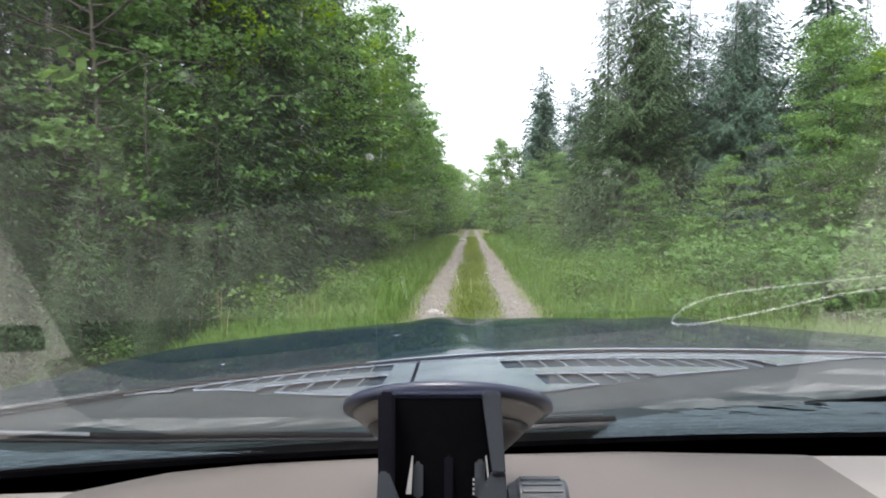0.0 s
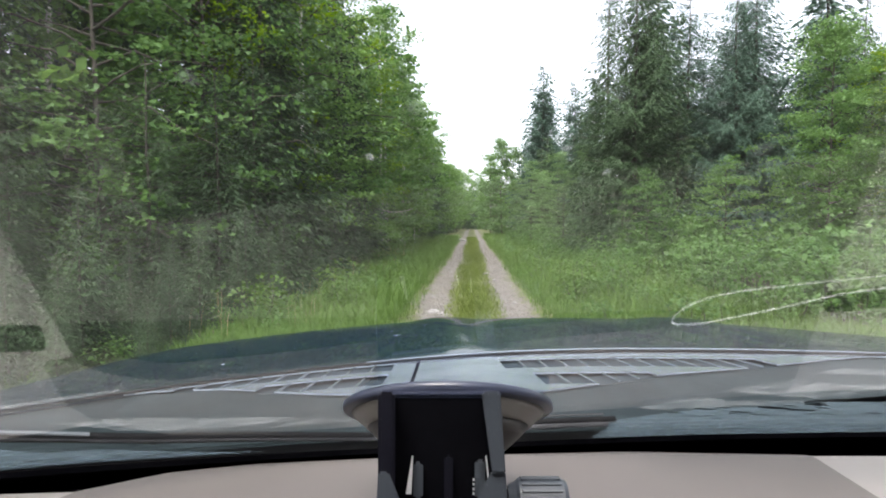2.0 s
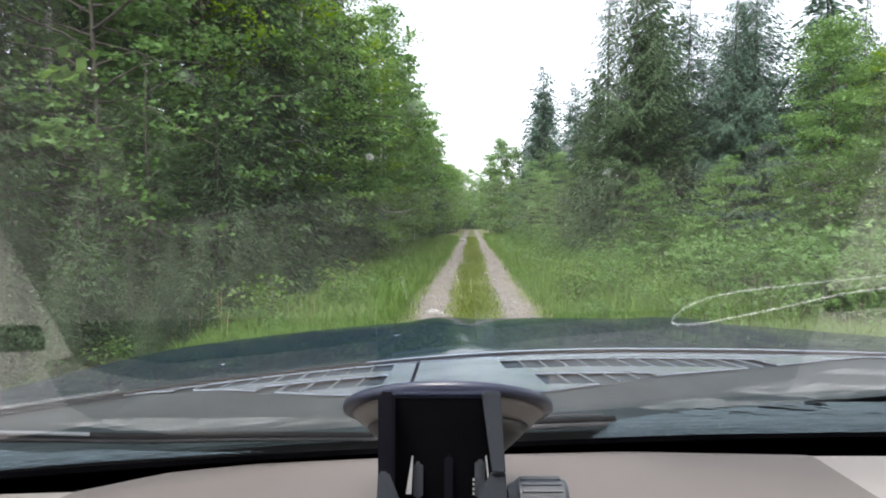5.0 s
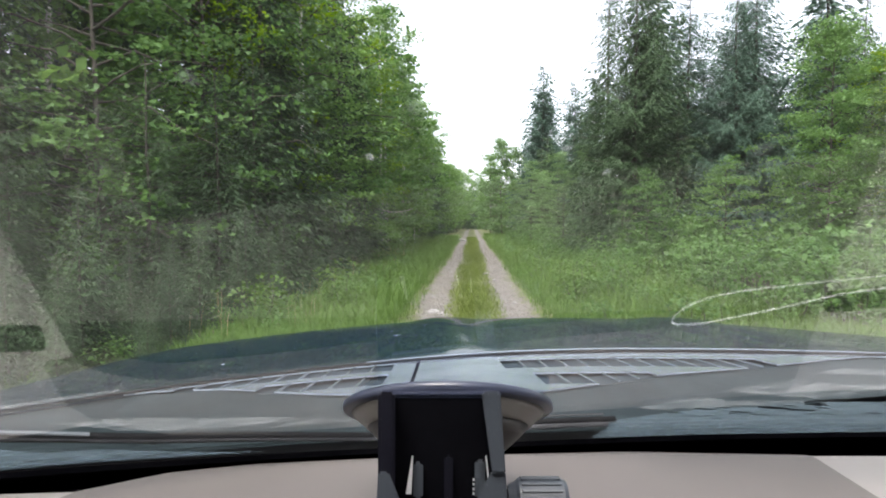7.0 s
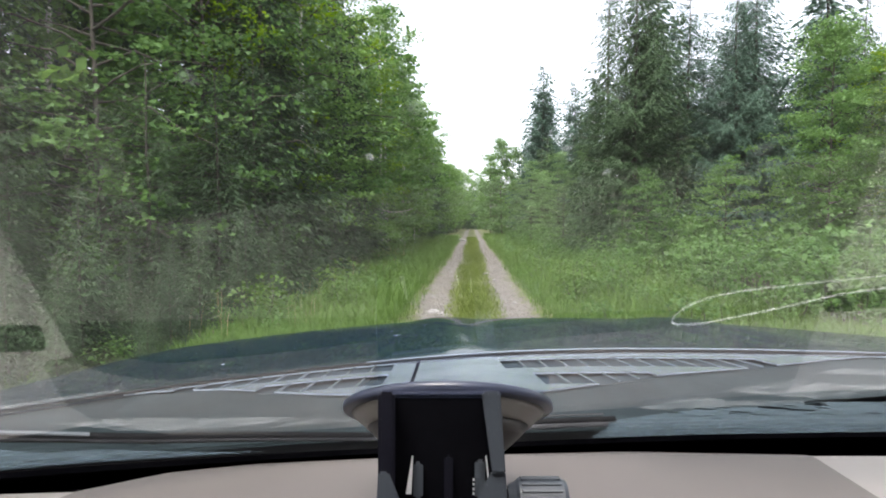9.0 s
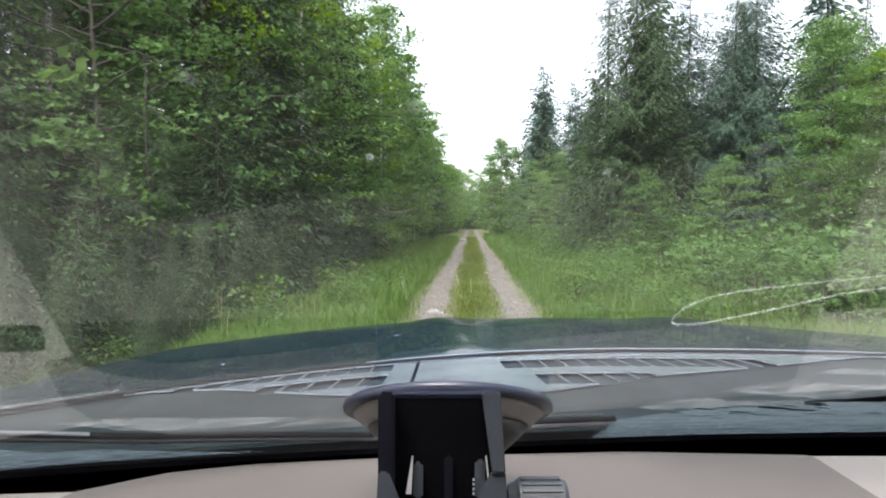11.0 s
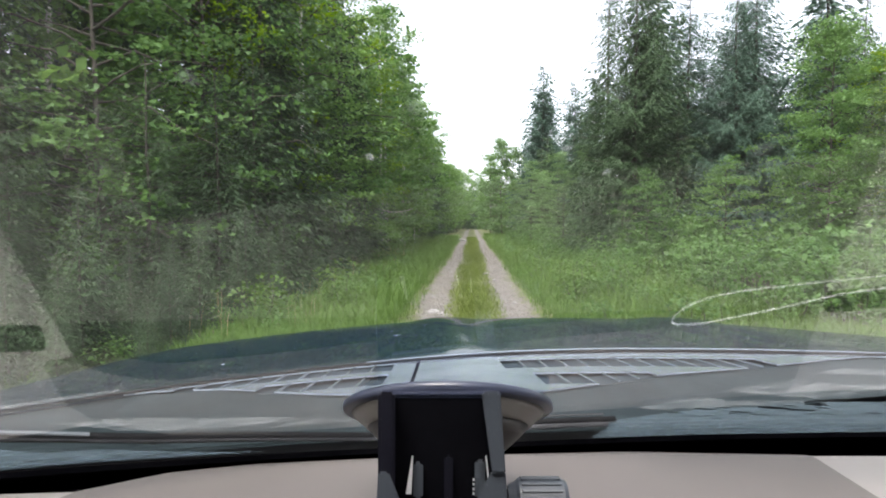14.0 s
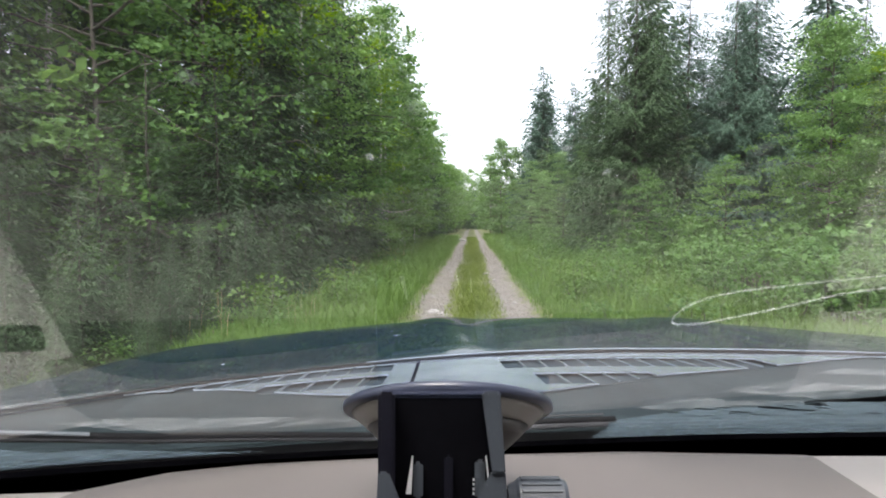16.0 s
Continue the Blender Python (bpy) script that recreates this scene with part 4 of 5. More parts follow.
def cowl_point(x, w):
    """The cowl from the hood's rear edge (w = 0) down to the foot of the glass (w = 1)."""
    w += max(0.0, x - 0.1) * 0.7 * w * (1 - w) if w > 0 else 0.0
    y = hood_foot(x) - 0.004 + w * (glass_foot(x) + 0.05 - hood_foot(x))
    return low(x, y, -0.222 + 0.052 * w + 0.02 * w * w)


COWL_END = ((-0.54, 0.0), (-0.40, 0.0), (-0.37, 0.05), (-0.2745, 0.215), (-0.2025, 0.385), (-0.1414, 0.5), (-0.05, 0.615), (0.106, 0.655), (0.214, 0.515), (0.288, 0.415), (0.4446, 0.26), (0.6117, 0.09), (0.70, 0.02), (1.14, 0.02))


def cowl(x_from, x_to, ws, slot_rows):
    """Sky-grey panel, lens-shaped, with rows of open slots, 29 mm wide, with 2 mm bars between them."""
    xs = [x_from]
    while xs[-1] < x_to:
        xs += [round(xs[-1] + 0.0288, 4), round(xs[-1] + 0.031, 4)]
    bm = bmesh.new()
    end = [along_edge(COWL_END, x) for x in xs]
    grid = [[bm.verts.new(cowl_point(x, min(w, e))) for x, e in zip(xs, end)] for w in ws]
    for j in range(len(ws) - 1):
        for i in range(len(xs) - 1):
            x = (xs[i] + xs[i + 1]) / 2
            hole = i % 2 == 0 and any(w0 == ws[j] and x0 < x < x1 for w0, x0, x1 in slot_rows)
            if not hole and ws[j] < max(end[i], end[i + 1]):
                bm.faces.new((grid[j][i], grid[j][i + 1], grid[j + 1][i + 1], grid[j + 1][i]))
    bmesh.ops.remove_doubles(bm, verts=bm.verts, dist=0.0004)
    got = bmesh.ops.extrude_face_region(bm, geom=list(bm.faces))
    for v in [g for g in got["geom"] if isinstance(g, bmesh.types.BMVert)]:
        v.co.z -= 0.002
    return bm


def along_edge(edge, x):
    return float(np.interp(x, [p[0] for p in edge], [p[1] for p in edge]))


car_part("cowl", cowl(-0.537, -0.06, (0, 0.03, 0.18, 0.25, 0.44, 0.5, 0.56, 0.7), ((0.03, -0.36, -0.075), (0.25, -0.23, -0.075))), M_COWL, "wet cowl panel with rows of open slots, painted grey for the sky it reflects")
car_part("cowl", cowl(-0.036, 1.12, (0, 0.11, 0.28, 0.38, 0.56, 0.62, 0.7), ((0.11, 0.08, 0.50), (0.38, 0.12, 0.27))), M_COWL, "wet cowl panel with rows of open slots, painted grey for the sky it reflects")


def well_point(x, s):
    e = along_edge(COWL_END, x)
    p = Vector(cowl_point(x, e + s * (0.98 - e)))
    return tuple(p - Vector((0, 0, 0.004 + 0.025 * math.sin(math.pi * s))))


car_part("wiper_well", sheet([[well_point(x, s) for x in np.linspace(-0.62, 1.28, 60)] for s in (0, 0.2, 0.4, 0.6, 0.8, 1.0)], 0.003), M_WELL, "grey plastic wiper well below the glass")
car_part("hood_seal", sheet([[tuple(Vector(cowl_point(x, w)) + Vector((0, 0, 0.003))) for x in XS] for w in (-0.01, 0.018)], 0.002), M_DARK, "thin black rubber strip along the hood")
# thin pale tube added as the highlight along the dark hood's edge
edge_xs = np.linspace(-0.12, 1.2, 50)
v, f = tube_arrays([low(x, hood_foot(x) + 0.001, -0.2185 - 0.012 * (x - 0.33) ** 2) for x in edge_xs], np.full(50, 0.0014), 6)
part_mesh("hood_edge", mesh_of("hood_edge", v + np.array([-0.33, 0, 0.001]), f, M_COWL, True), car, "pale tube painted as the glint on the hood's rear edge")
for x, y, z in ((-0.092, 1.2, -0.2455), (-0.35, 0.875, -0.2255)):
    car_part("washer_nozzle", lathe([(0.3, -0.5), (0.9, -0.3), (1.0, 0.0), (0.7, 0.4), (0.2, 0.5)], 16, Matrix.Translation(low(x, y, z)) @ Matrix.Diagonal((0.017 if y > 1 else 0.003, 0.004, 0.002, 1))), M_COWL, "small pale washer nozzle", smooth=True)
car_part("cowl_seam", sheet([[tuple(Vector(cowl_point(x, w)) - Vector((0, 0, 0.0035))) for x in (-0.064, -0.048, -0.032)] for w in (0.005, 0.2, 0.4, 0.6)], 0.001), M_VOID, "dark seam between the cowl panels")
# black sheet added under the hood's edge, fills the gap with shade
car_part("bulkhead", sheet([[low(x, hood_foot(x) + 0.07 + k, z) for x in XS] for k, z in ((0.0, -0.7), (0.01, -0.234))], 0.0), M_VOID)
car_part("cowl_tray", sheet([[tuple(Vector(cowl_point(x, w * along_edge(COWL_END, x))) - Vector((0, 0, 0.004 + 0.003 * math.sin(math.pi * w)))) for x in np.linspace(-0.36, 0.66, 50)] for w in (0.02, 0.25, 0.5, 0.75, 0.98)], 0.002), M_TRAY)

# windshield and its black border
def pane():
    rows = []
    for s in np.linspace(0, 1, 12):
        rows.append([glass_at(x, glass_foot(x) + 0.02 - s * 0.60) for x in np.linspace(-0.42, 1.08, 31)])
    bm = sheet(rows)
    return bm


screen = pane()
screen.transform(CAR_IN)
for face in screen.faces:
    face.normal_update()
    if face.normal.z > 0:
        face.normal_flip()
me = bpy.data.meshes.new("windshield")
screen.to_mesh(me)
screen.free()
me.materials.append(M_GLASS)
for face in me.polygons:
    face.use_smooth = True
windshield = part_mesh("windshield", me, car, "raked dusty windshield")
windshield.visible_shadow = False


def border(lo, hi):
    """A strip along the foot of the glass, on its inner side."""
    xs = np.linspace(-0.42, 1.08, 61)
    return sheet([[glass_at(x, glass_foot(x) + lo(x), -0.004) for x in xs], [glass_at(x, glass_foot(x) + hi(x), -0.004) for x in xs]], 0.003)


car_part("windshield_seal", border(lambda x: 0.02, lambda x: -0.036 - 0.02 * abs(x)), M_VOID, "black rubber windshield seal")


# wipers parked on the lower edge of the glass
def wiper(line, layers, label):
    """A wiper from (x, height up the glass) points; layers: part, material, shift up the glass, thickness."""
    base = empty_part("wiper", label)
    for nm, mat, shift, r, x_most in layers:
        xs = np.linspace(line[0][0], min(line[-1][0], x_most), 16)
        pts = [glass_at(x, glass_foot(x) - along_edge(line, x) - shift, 0.003) for x in xs]
        v, f = tube_arrays(pts, np.full(16, r), 6)
        part_mesh(nm, mesh_of(nm, v + np.array([-0.33, 0, 0]), f, mat, True), base)
    return base


def empty_part(name, label):
    ob = new(name)
    ob.parent = car
    return tagged(ob, label)


wiper([(-0.3, 0.1384), (-0.1825, 0.0884), (-0.1476, 0.069), (-0.099, 0.0571), (-0.0393, 0.0384)], (("blade", M_BLADE, -0.010, 0.0018, 1), ("spine", M_DARK, 0.0, 0.0016, 1), ("arm", M_ARM, 0.004, 0.0009, -0.16)), "black wiper resting on the wet glass")
wiper([(0.045, 0.0565), (0.0956, 0.0573)], (("blade", M_BLADE, -0.014, 0.0018, 1), ("spine", M_DARK, 0.0, 0.0015, 1), ("arm", M_BLADE, 0.013, 0.0006, 0.085)), "black wiper resting on the wet glass")


def on_glass(name, low_line, high_line, label, mat, ragged=0.25):
    """A ragged film on the outside of the glass between two lines of (x, height up the glass)."""
    xs = np.linspace(low_line[0][0], low_line[-1][0], 60)
    rag = random.Random(int(1000 * abs(low_line[0][0])) + len(name))
    wave = [1 - ragged * rag.random() for _ in xs]
    dip = [ragged * 0.5 * rag.random() for _ in xs]
    lines = []
    for k in (0, 1):
        row = []
        for i, x in enumerate(xs):
            a, e = along_edge(low_line, x), along_edge(high_line, x)
            row.append(glass_at(x, glass_foot(x) - (a + (e - a) * (wave[i] if k else dip[i])), 0.0006))
        lines.append(row)
    bm = sheet(lines)
    bm.transform(CAR_IN)
    part(name, bm, mat, windshield, label)


on_glass("water_film", [(-0.30, 0.02), (-0.10, 0.02)], [(-0.30, 0.0733), (-0.1986, 0.0735), (-0.1629, 0.0557), (-0.1301, 0.032), (-0.10, 0.02)], "water standing on the lower glass", M_WET)
on_glass("water_film", [(0.0946, 0.012), (0.1149, 0.012), (0.70, 0.012)], [(0.0946, 0.0695), (0.1149, 0.083), (0.1359, 0.0908), (0.1611, 0.0934), (0.1797, 0.0967), (0.1896, 0.1019), (0.2195, 0.095), (0.70, 0.09)], "water standing on the lower glass", M_WET, 0.06)
on_glass("wet_edge", [(0.176, 0.0995), (0.1857, 0.0972), (0.2195, 0.0955), (0.30, 0.09)], [(0.176, 0.1002), (0.1938, 0.1035), (0.209, 0.108), (0.30, 0.12)], "dark strip above the standing water", M_DARK, 0.1)
STREAKS = (([(-0.1613, 0.1357), (-0.1535, 0.1371), (-0.1075, 0.1518)], [(-0.1613, 0.1405), (-0.15, 0.142), (-0.1253, 0.1495), (-0.1067, 0.1545)]),
           ([(-0.1468, 0.1060), (-0.1400, 0.0940), (-0.1238, 0.0867), (-0.0887, 0.0883), (-0.0640, 0.0965)], [(-0.1468, 0.1100), (-0.1421, 0.1160), (-0.121, 0.117), (-0.0837, 0.1085), (-0.0611, 0.0995)]),
           ([(-0.0807, 0.0821), (-0.0379, 0.0905)], [(-0.0807, 0.084), (-0.06, 0.098), (-0.0379, 0.0945)]),
           ([(0.0955, 0.0916), (0.113, 0.0848), (0.1274, 0.0867), (0.156, 0.0924), (0.1794, 0.0972)], [(0.0955, 0.095), (0.1006, 0.1034), (0.1076, 0.11), (0.1223, 0.1127), (0.1342, 0.1046), (0.1475, 0.1065), (0.1768, 0.1009)]),
           ([(0.1255, 0.1224), (0.1383, 0.1146), (0.1591, 0.1056), (0.1813, 0.1024), (0.1913, 0.107), (0.2037, 0.1137)], [(0.1255, 0.1251), (0.1332, 0.1333), (0.1442, 0.1376), (0.1713, 0.1327), (0.1899, 0.1301)]),
           ([(0.149, 0.1458), (0.1637, 0.1426), (0.1817, 0.1398)], [(0.149, 0.1477), (0.155, 0.1537), (0.1717, 0.1515)]))
for low_line, high_line in STREAKS:
    on_glass("water_streak", low_line, high_line, "pale streak on the lower glass", M_STREAK, 0.3)


def drop_mesh():
    """A flat, lengthwise drop, one unit long."""
    bm = bmesh.new()
    ring = [bm.verts.new((0.5 * math.cos(a), 0.5 * math.sin(a) * (1 + 0.25 * math.cos(2 * a)), 0)) for a in np.linspace(0, 2 * math.pi, 12, endpoint=False)]
    top = bm.verts.new((0, 0, 0.12))
    for i in range(12):
        bm.faces.new((ring[i], ring[(i + 1) % 12], top))
    me = bpy.data.meshes.new("drop")
    bm.to_mesh(me)
    bm.free()
    me.materials.append(M_WELL)
    return me


DROP = drop_mesh()
for x, t, w in ((0.1191, 0.0815, 0.0057), (0.1332, 0.072, 0.0039), (0.1316, 0.0878, 0.0074), (0.1412, 0.0723, 0.0046), (0.1488, 0.0648, 0.0054), (0.1396, 0.0904, 0.0049), (0.1541, 0.0749, 0.0052), (0.1554, 0.079, 0.0077),
                (0.1708, 0.0707, 0.0073), (0.1671, 0.0876, 0.0112), (0.1737, 0.091, 0.0049), (0.1862, 0.0813, 0.0102), (0.1861, 0.0926, 0.0085), (0.1818, 0.097, 0.0072), (0.1942, 0.0853, 0.0063), (0.2096, 0.0697, 0.0059), (0.2322, 0.0714, 0.0065), (0.2025, 0.039, 0.0036)):
    drop = part_mesh("water_drop", DROP, windshield)
    drop.matrix_basis = CAR_IN @ Matrix.Translation(glass_at(x, glass_foot(x) - t, 0.0003)) @ pose(0, 0, 0, -30) @ pose(0, 0, 0, 0, 0, 16) @ Matrix.Diagonal((w * 1.8, w * 0.52, 0.0012, 1))


def spot_mesh(mat):
    bm = bmesh.new()
    bmesh.ops.create_circle(bm, cap_ends=True, segments=20, radius=1.0)
    me = bpy.data.meshes.new("dried_spot")
    bm.to_mesh(me)
    bm.free()
    me.materials.append(mat)
    return me


SPOT, SMEAR = spot_mesh(M_SPOT), spot_mesh(M_SMEAR)
for x, y, r, me in ((-0.0108, 0.0825, 0.00095, SPOT), (0.0185, 0.0836, 0.0009, SPOT), (0.0263, 0.0895, 0.00085, SPOT), (0.0383, 0.0768, 0.0009, SMEAR), (-0.0305, 0.0669, 0.0015, SMEAR), (0.0129, 0.0641, 0.0022, SMEAR),
                    (0.0467, 0.0632, 0.0022, SMEAR), (0.0495, 0.0866, 0.002, SMEAR), (-0.0036, 0.0738, 0.0018, SMEAR)):
    spot = part_mesh("dried_spot", me, windshield)
    spot.matrix_basis = CAR_IN @ Matrix.Translation(glass_at(x, y, 0.0006)) @ pose(0, 0, 0, -30) @ Matrix.Diagonal((r, r * 1.25, r, 1))
wet = random.Random(4)
for i in range(70):
    x, t, w = wet.uniform(-0.29, -0.13), wet.uniform(0.03, 0.068), wet.uniform(0.0015, 0.005)
    drop = part_mesh("water_drop", DROP, windshield)
    drop.matrix_basis = CAR_IN @ Matrix.Translation(glass_at(x, glass_foot(x) - t, 0.0003)) @ pose(0, 0, 0, -30) @ Matrix.Diagonal((w, w * 0.55, 0.0014, 1))

# dashboard: beige pad in the middle, paler panels beside it
def dash_panel(x0, x1, y0, y1, top, edge):
    rows = []
    for s in np.linspace(0, 1, 9):
        row = []
        for x in np.linspace(x0, x1, 33):
            y = y0 + s * (y1(x) - y0)
            row.append(low(x, y, top - edge * max(0, (s - 0.9) / 0.1) ** 2))
        rows.append(row)
    return sheet(rows, 0.03)


NEAR_EDGE = ((-0.171, 0.206), (-0.1226, 0.2146), (-0.018, 0.2304), (0.0682, 0.2399), (0.1283, 0.2446), (0.206, 0.246))
FAR_EDGE = ((-0.184, 0.226), (-0.1705, 0.2256), (-0.157, 0.238), (-0.135, 0.247), (-0.08, 0.2505), (0.0, 0.252), (0.206, 0.252))
PAD_END = ((-0.184, 0.2555), (-0.1771, 0.269), (-0.1445, 0.2879), (-0.1033, 0.2984), (-0.0392, 0.3055), (0.0374, 0.3112), (0.1031, 0.3145), (0.1975, 0.3105), (0.206, 0.310))


def between(first, last, top, edge, x0=-0.171):
    rows = []
    for s in np.linspace(0, 1, 9):
        rows.append([low(x, first(x) + s * (last(x) - first(x)), top - edge * max(0, (s - 0.9) / 0.1) ** 2) for x in np.linspace(x0, 0.206, 61)])
    return sheet(rows, 0.012)


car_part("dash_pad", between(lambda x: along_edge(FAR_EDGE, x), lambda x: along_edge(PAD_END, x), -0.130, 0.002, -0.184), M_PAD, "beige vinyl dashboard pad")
car_part("dash_front", between(lambda x: -0.10, lambda x: along_edge(NEAR_EDGE, x), -0.133, 0.002), M_NEAR, "dark brown vinyl dashboard front")
# black sheet added out of view, keeps the pale dash reflection off the glass
car_part("dash_recess", sheet([[low(x, y, -0.129) for x in (-0.112, 0.0, 0.19)] for y in (-0.09, 0.05, 0.157)], 0.003), M_VOID, "flat black sheet added over the dashboard front")
car_part("defroster_slot", between(lambda x: along_edge(NEAR_EDGE, x) - 0.003, lambda x: along_edge(FAR_EDGE, x) + 0.003, -0.148, 0.0), M_DARK, "black defroster slot")
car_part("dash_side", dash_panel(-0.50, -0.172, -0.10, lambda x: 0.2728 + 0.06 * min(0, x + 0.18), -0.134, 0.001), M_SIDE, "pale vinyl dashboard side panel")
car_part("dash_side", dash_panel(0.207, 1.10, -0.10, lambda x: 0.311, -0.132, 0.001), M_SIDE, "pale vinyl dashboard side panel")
car_part("side_vent", box(0.105, 0.0135, 0.006, pose(-0.2305, 0.2005, EYE - 0.133, 0, 0, 12), 0.0029), M_DARK, "black side air vent")
car_part("side_vent", box(0.105, 0.0125, 0.006, pose(0.260, 0.2395, EYE - 0.131, 0, 0, -3), 0.0029), M_DARK, "black side air vent")
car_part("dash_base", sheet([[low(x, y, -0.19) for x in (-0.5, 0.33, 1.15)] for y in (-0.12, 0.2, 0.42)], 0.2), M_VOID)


# plain body that closes the car
def side(sign):
    x = 0.33 + sign * 0.98
    bm = bmesh.new()
    box(0.10, 4.3, 0.62, pose(x, -0.35, 0.80), 0.03, bm)
    box(0.06, 0.10, 0.60, pose(x - sign * 0.05, -1.05, 1.40), 0.01, bm)
    box(0.06, 0.12, 0.60, pose(x - sign * 0.05, -2.35, 1.40), 0.01, bm)
    box(0.06, 2.2, 0.20, pose(x - sign * 0.02, 0.75, 1.14), 0.03, bm)
    return bm


for sign in (-1, 1):
    car_part("body_side", side(sign), M_PAINT, "dark green body side")
    pil = box(0.06, 0.72, 0.05, pose(0.33 + sign * 0.80, 0.03, EYE + 0.02, -30), 0.012)
    car_part("windshield_pillar", pil, M_TRIM)
    win = car_part("side_window", box(0.004, 2.1, 0.44, pose(0.33 + sign * 0.88, -1.25, 1.36)), M_WINDOW)
    win.visible_shadow = False
car_part("roof", box(1.78, 2.3, 0.06, pose(0.33, -1.36, 1.86), 0.02), M_PAINT)
car_part("headliner", box(1.68, 2.2, 0.02, pose(0.33, -1.36, 1.815)), M_TRIM, "beige headliner")
car_part("tailgate", box(1.84, 0.08, 1.3, pose(0.33, -2.47, 1.17), 0.02), M_PAINT)
for sign in (-1, 1):
    car_part("rear_quarter", box(0.05, 0.16, 0.66, pose(0.33 + sign * 0.88, -2.40, 1.48), 0.012), M_PAINT)
car_part("floor_pan", box(1.84, 4.2, 0.06, pose(0.33, -0.35, 0.50)), M_DARK)
car_part("grille", box(1.9, 0.08, 0.5, pose(0.33, 1.84, 0.95), 0.03), M_PAINT)
for sx in (-0.86, 0.86):
    for wy in (1.15, -1.75):
        wheel = car_part("wheel", lathe([(0.20, -0.10), (0.36, -0.11), (0.38, -0.07), (0.38, 0.07), (0.36, 0.11), (0.20, 0.10)], 32, pose(0.33 + sx, wy, 0.335, 0, 90, 0)), M_DARK, smooth=False)
        car_part("rim", lathe([(0.06, -0.112), (0.2, -0.105), (0.205, 0.105), (0.06, 0.112)], 24, pose(0.33 + sx, wy, 0.335, 0, 90, 0)), M_METAL, parent=wheel)

# ---- suction holder on the glass ----
holder = empty_at("phone_holder", Matrix(), "black suction-cup phone holder stuck to the windshield", "phone holder")
cup_pose = Matrix.Translation(glass_at(0.002, 0.2335, -0.0008)) @ pose(0, 0, 0, -30)
part("cup_rim", lathe([(0.030, 0.0), (0.0428, 0.0), (0.0438, -0.0006), (0.0438, -0.0028), (0.0428, -0.0036), (0.036, -0.0046), (0.030, -0.0045)], 64, cup_pose), M_RIM, holder, "glossy black cup rim", True)
part("cup_skirt", lathe([(0.0405, -0.0036), (0.0385, -0.0058), (0.0352, -0.0084), (0.0338, -0.0096)], 48, cup_pose), M_LIP, holder, "cup skirt painted pale for the dash it reflects", True)
part("cup_cone", lathe([(0.0339, -0.0092), (0.029, -0.0138), (0.024, -0.018), (0.02, -0.019)], 48, cup_pose), M_SKIRT, holder, "smoky brown cone behind the cup", True)


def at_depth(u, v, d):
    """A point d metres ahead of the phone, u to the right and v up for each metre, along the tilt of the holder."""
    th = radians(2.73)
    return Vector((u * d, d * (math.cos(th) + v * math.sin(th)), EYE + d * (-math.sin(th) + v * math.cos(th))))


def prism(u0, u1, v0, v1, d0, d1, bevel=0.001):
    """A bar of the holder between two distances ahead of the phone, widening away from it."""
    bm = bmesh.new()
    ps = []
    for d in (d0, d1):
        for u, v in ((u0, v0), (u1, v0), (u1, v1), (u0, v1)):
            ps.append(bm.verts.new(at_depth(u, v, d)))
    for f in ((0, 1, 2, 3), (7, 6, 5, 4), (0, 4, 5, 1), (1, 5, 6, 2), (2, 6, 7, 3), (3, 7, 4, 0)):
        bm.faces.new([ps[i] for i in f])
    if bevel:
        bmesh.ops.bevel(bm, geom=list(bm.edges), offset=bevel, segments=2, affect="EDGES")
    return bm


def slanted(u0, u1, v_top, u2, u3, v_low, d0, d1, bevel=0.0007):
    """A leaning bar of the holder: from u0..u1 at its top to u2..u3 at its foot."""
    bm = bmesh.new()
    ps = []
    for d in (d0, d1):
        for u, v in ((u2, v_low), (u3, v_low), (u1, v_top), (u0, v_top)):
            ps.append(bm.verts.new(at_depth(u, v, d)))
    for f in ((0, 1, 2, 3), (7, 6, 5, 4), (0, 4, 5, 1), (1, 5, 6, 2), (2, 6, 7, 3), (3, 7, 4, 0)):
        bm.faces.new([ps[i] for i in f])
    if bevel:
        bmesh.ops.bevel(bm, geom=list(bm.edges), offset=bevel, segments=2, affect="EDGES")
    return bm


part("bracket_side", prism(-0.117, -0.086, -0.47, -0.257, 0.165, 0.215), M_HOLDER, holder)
# grey here, black on the left: the light on this side is in the colour
part("bracket_side", slanted(0.069, 0.103, -0.257, 0.089, 0.113, -0.405, 0.165, 0.215), M_GREY, holder, "bracket side painted grey for the light it catches")
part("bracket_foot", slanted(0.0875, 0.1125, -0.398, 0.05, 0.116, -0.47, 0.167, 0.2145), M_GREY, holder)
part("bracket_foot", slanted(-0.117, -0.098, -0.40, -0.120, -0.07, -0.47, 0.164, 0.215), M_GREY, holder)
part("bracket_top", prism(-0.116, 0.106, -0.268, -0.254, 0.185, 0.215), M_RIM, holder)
# near-black back paints in the shade inside the bracket
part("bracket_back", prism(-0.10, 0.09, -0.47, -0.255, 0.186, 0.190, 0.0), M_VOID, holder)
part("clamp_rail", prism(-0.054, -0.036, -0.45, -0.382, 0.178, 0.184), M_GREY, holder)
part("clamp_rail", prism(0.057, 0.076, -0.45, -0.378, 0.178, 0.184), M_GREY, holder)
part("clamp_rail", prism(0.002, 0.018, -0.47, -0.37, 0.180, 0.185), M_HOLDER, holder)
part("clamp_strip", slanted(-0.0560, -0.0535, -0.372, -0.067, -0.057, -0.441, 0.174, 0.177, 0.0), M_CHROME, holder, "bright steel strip")
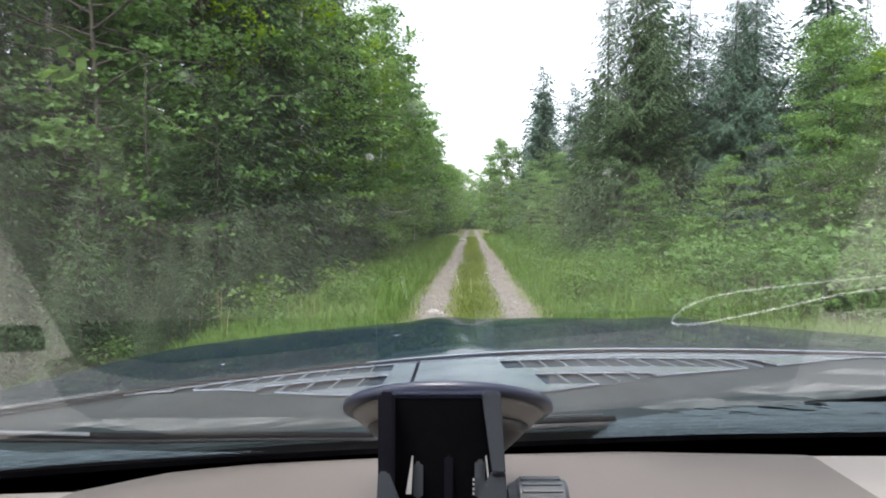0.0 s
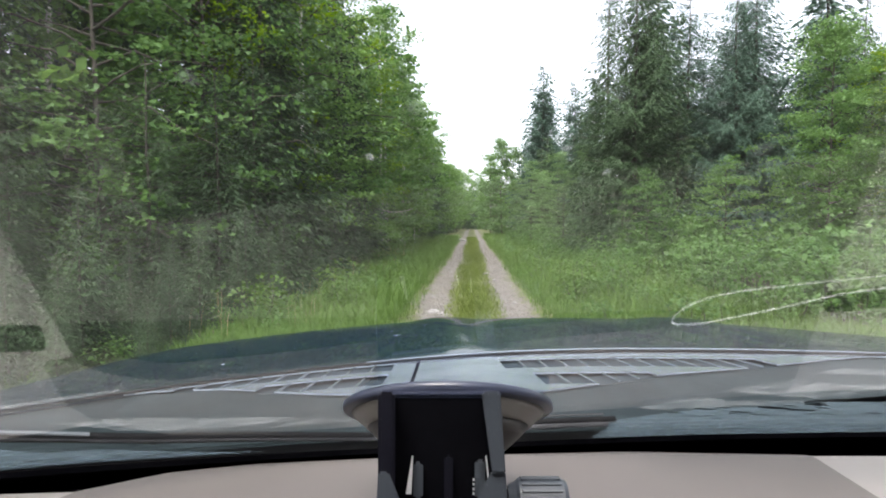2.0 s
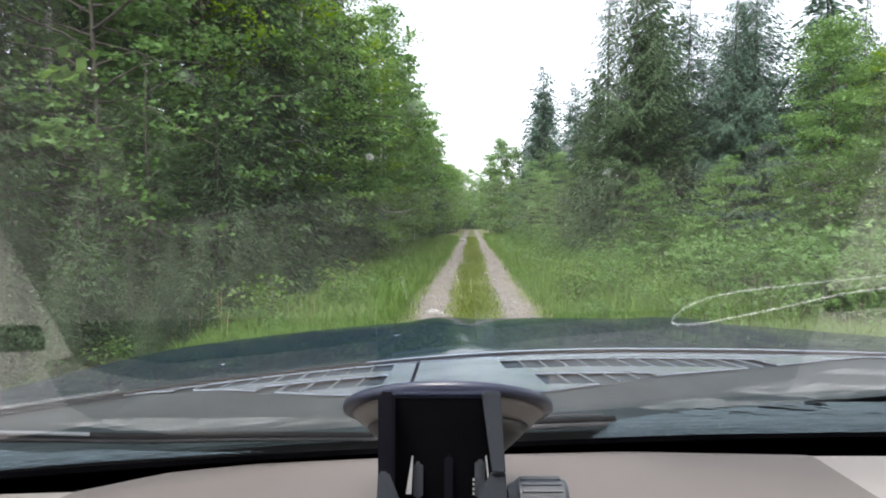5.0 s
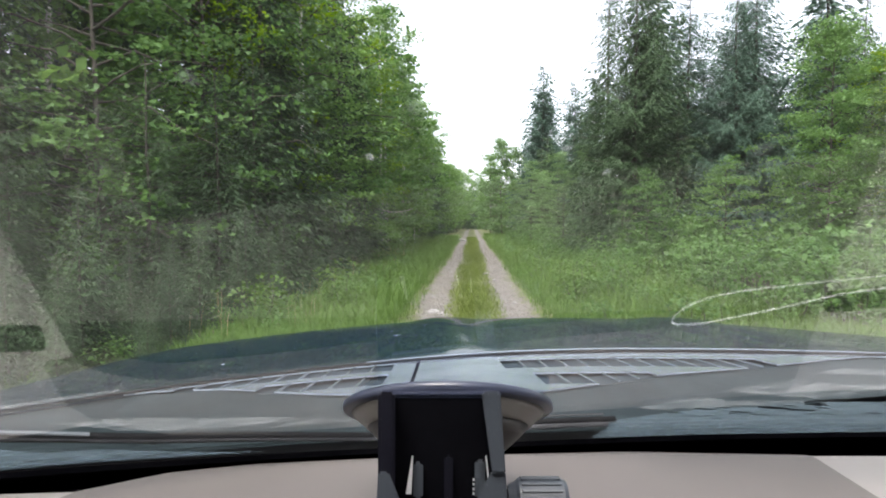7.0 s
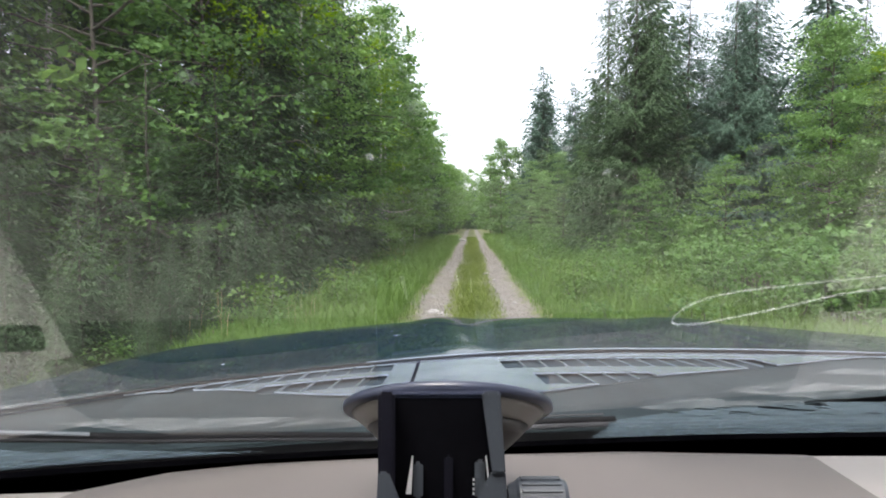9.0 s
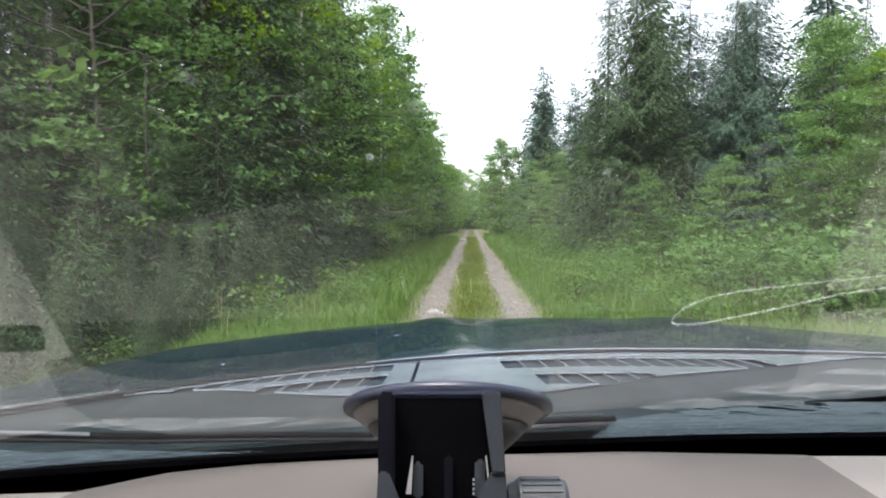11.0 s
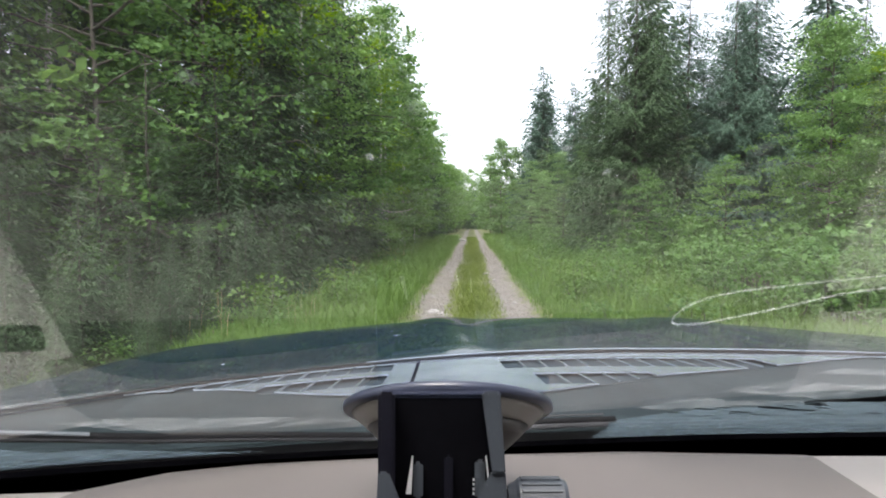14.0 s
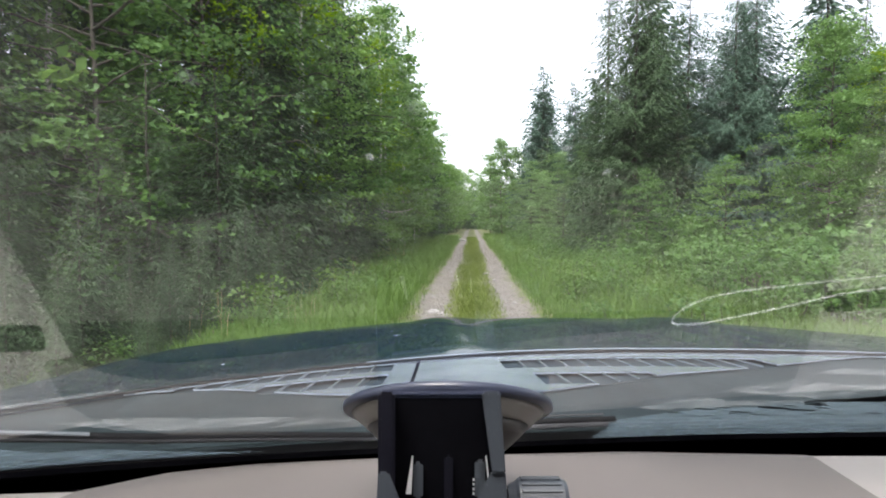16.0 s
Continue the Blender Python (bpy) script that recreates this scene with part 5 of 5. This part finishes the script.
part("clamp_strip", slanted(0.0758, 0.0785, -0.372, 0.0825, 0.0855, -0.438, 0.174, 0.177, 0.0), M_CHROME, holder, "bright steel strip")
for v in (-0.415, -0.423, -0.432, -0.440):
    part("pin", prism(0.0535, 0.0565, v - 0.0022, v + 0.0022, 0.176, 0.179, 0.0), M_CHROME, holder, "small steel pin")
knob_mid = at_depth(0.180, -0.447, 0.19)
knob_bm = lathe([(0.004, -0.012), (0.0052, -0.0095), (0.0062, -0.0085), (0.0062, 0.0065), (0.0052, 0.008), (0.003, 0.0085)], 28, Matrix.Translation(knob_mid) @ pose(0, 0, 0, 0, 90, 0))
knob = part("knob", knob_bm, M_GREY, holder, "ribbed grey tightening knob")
ridge = box(0.0135, 0.0011, 0.0011, None, 0.0003)
bmesh.ops.recalc_face_normals(ridge, faces=ridge.faces)
ridge_me = bpy.data.meshes.new("ridge")
ridge.to_mesh(ridge_me)
ridge.free()
ridge_me.materials.append(M_GREY)
for i in range(16):
    ob = part_mesh("ridge", ridge_me, knob)
    a = i * math.pi / 8
    ob.matrix_basis = Matrix.Translation(knob_mid + Vector((-0.001, 0.0063 * math.cos(a), 0.0063 * math.sin(a)))) @ pose(0, 0, 0, math.degrees(a))
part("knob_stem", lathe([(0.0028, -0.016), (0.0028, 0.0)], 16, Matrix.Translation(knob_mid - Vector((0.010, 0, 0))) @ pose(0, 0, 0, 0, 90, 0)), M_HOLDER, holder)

# ---- cable on the dashboard ----
loop = [(0.50, 0.205), (0.36, 0.217), (0.2297, 0.2259), (0.1817, 0.2285), (0.1503, 0.2313), (0.1338, 0.2363), (0.1262, 0.243), (0.1266, 0.2487), (0.1395, 0.25), (0.1571, 0.2477), (0.1856, 0.2422), (0.2079, 0.2372), (0.2327, 0.2338), (0.36, 0.222), (0.50, 0.212)]
smooth_loop = []
for i in range(len(loop) - 1):
    p0, p1, p2, p3 = (np.array(loop[max(0, min(len(loop) - 1, i + k))]) for k in (-1, 0, 1, 2))
    for s in np.arange(0, 1, 0.1):
        smooth_loop.append(0.5 * (2 * p1 + (p2 - p0) * s + (2 * p0 - 5 * p1 + 4 * p2 - p3) * s * s + (3 * p1 - p0 - 3 * p2 + p3) * s ** 3))
v, f = tube_arrays([low(p[0], p[1], -0.1292) for p in smooth_loop], np.full(len(smooth_loop), 0.00045), 8)
tagged(new("cable", mesh_of("cable", v, f, M_CABLE, True)), "thin white charging cable looped on the dashboard", "cable")
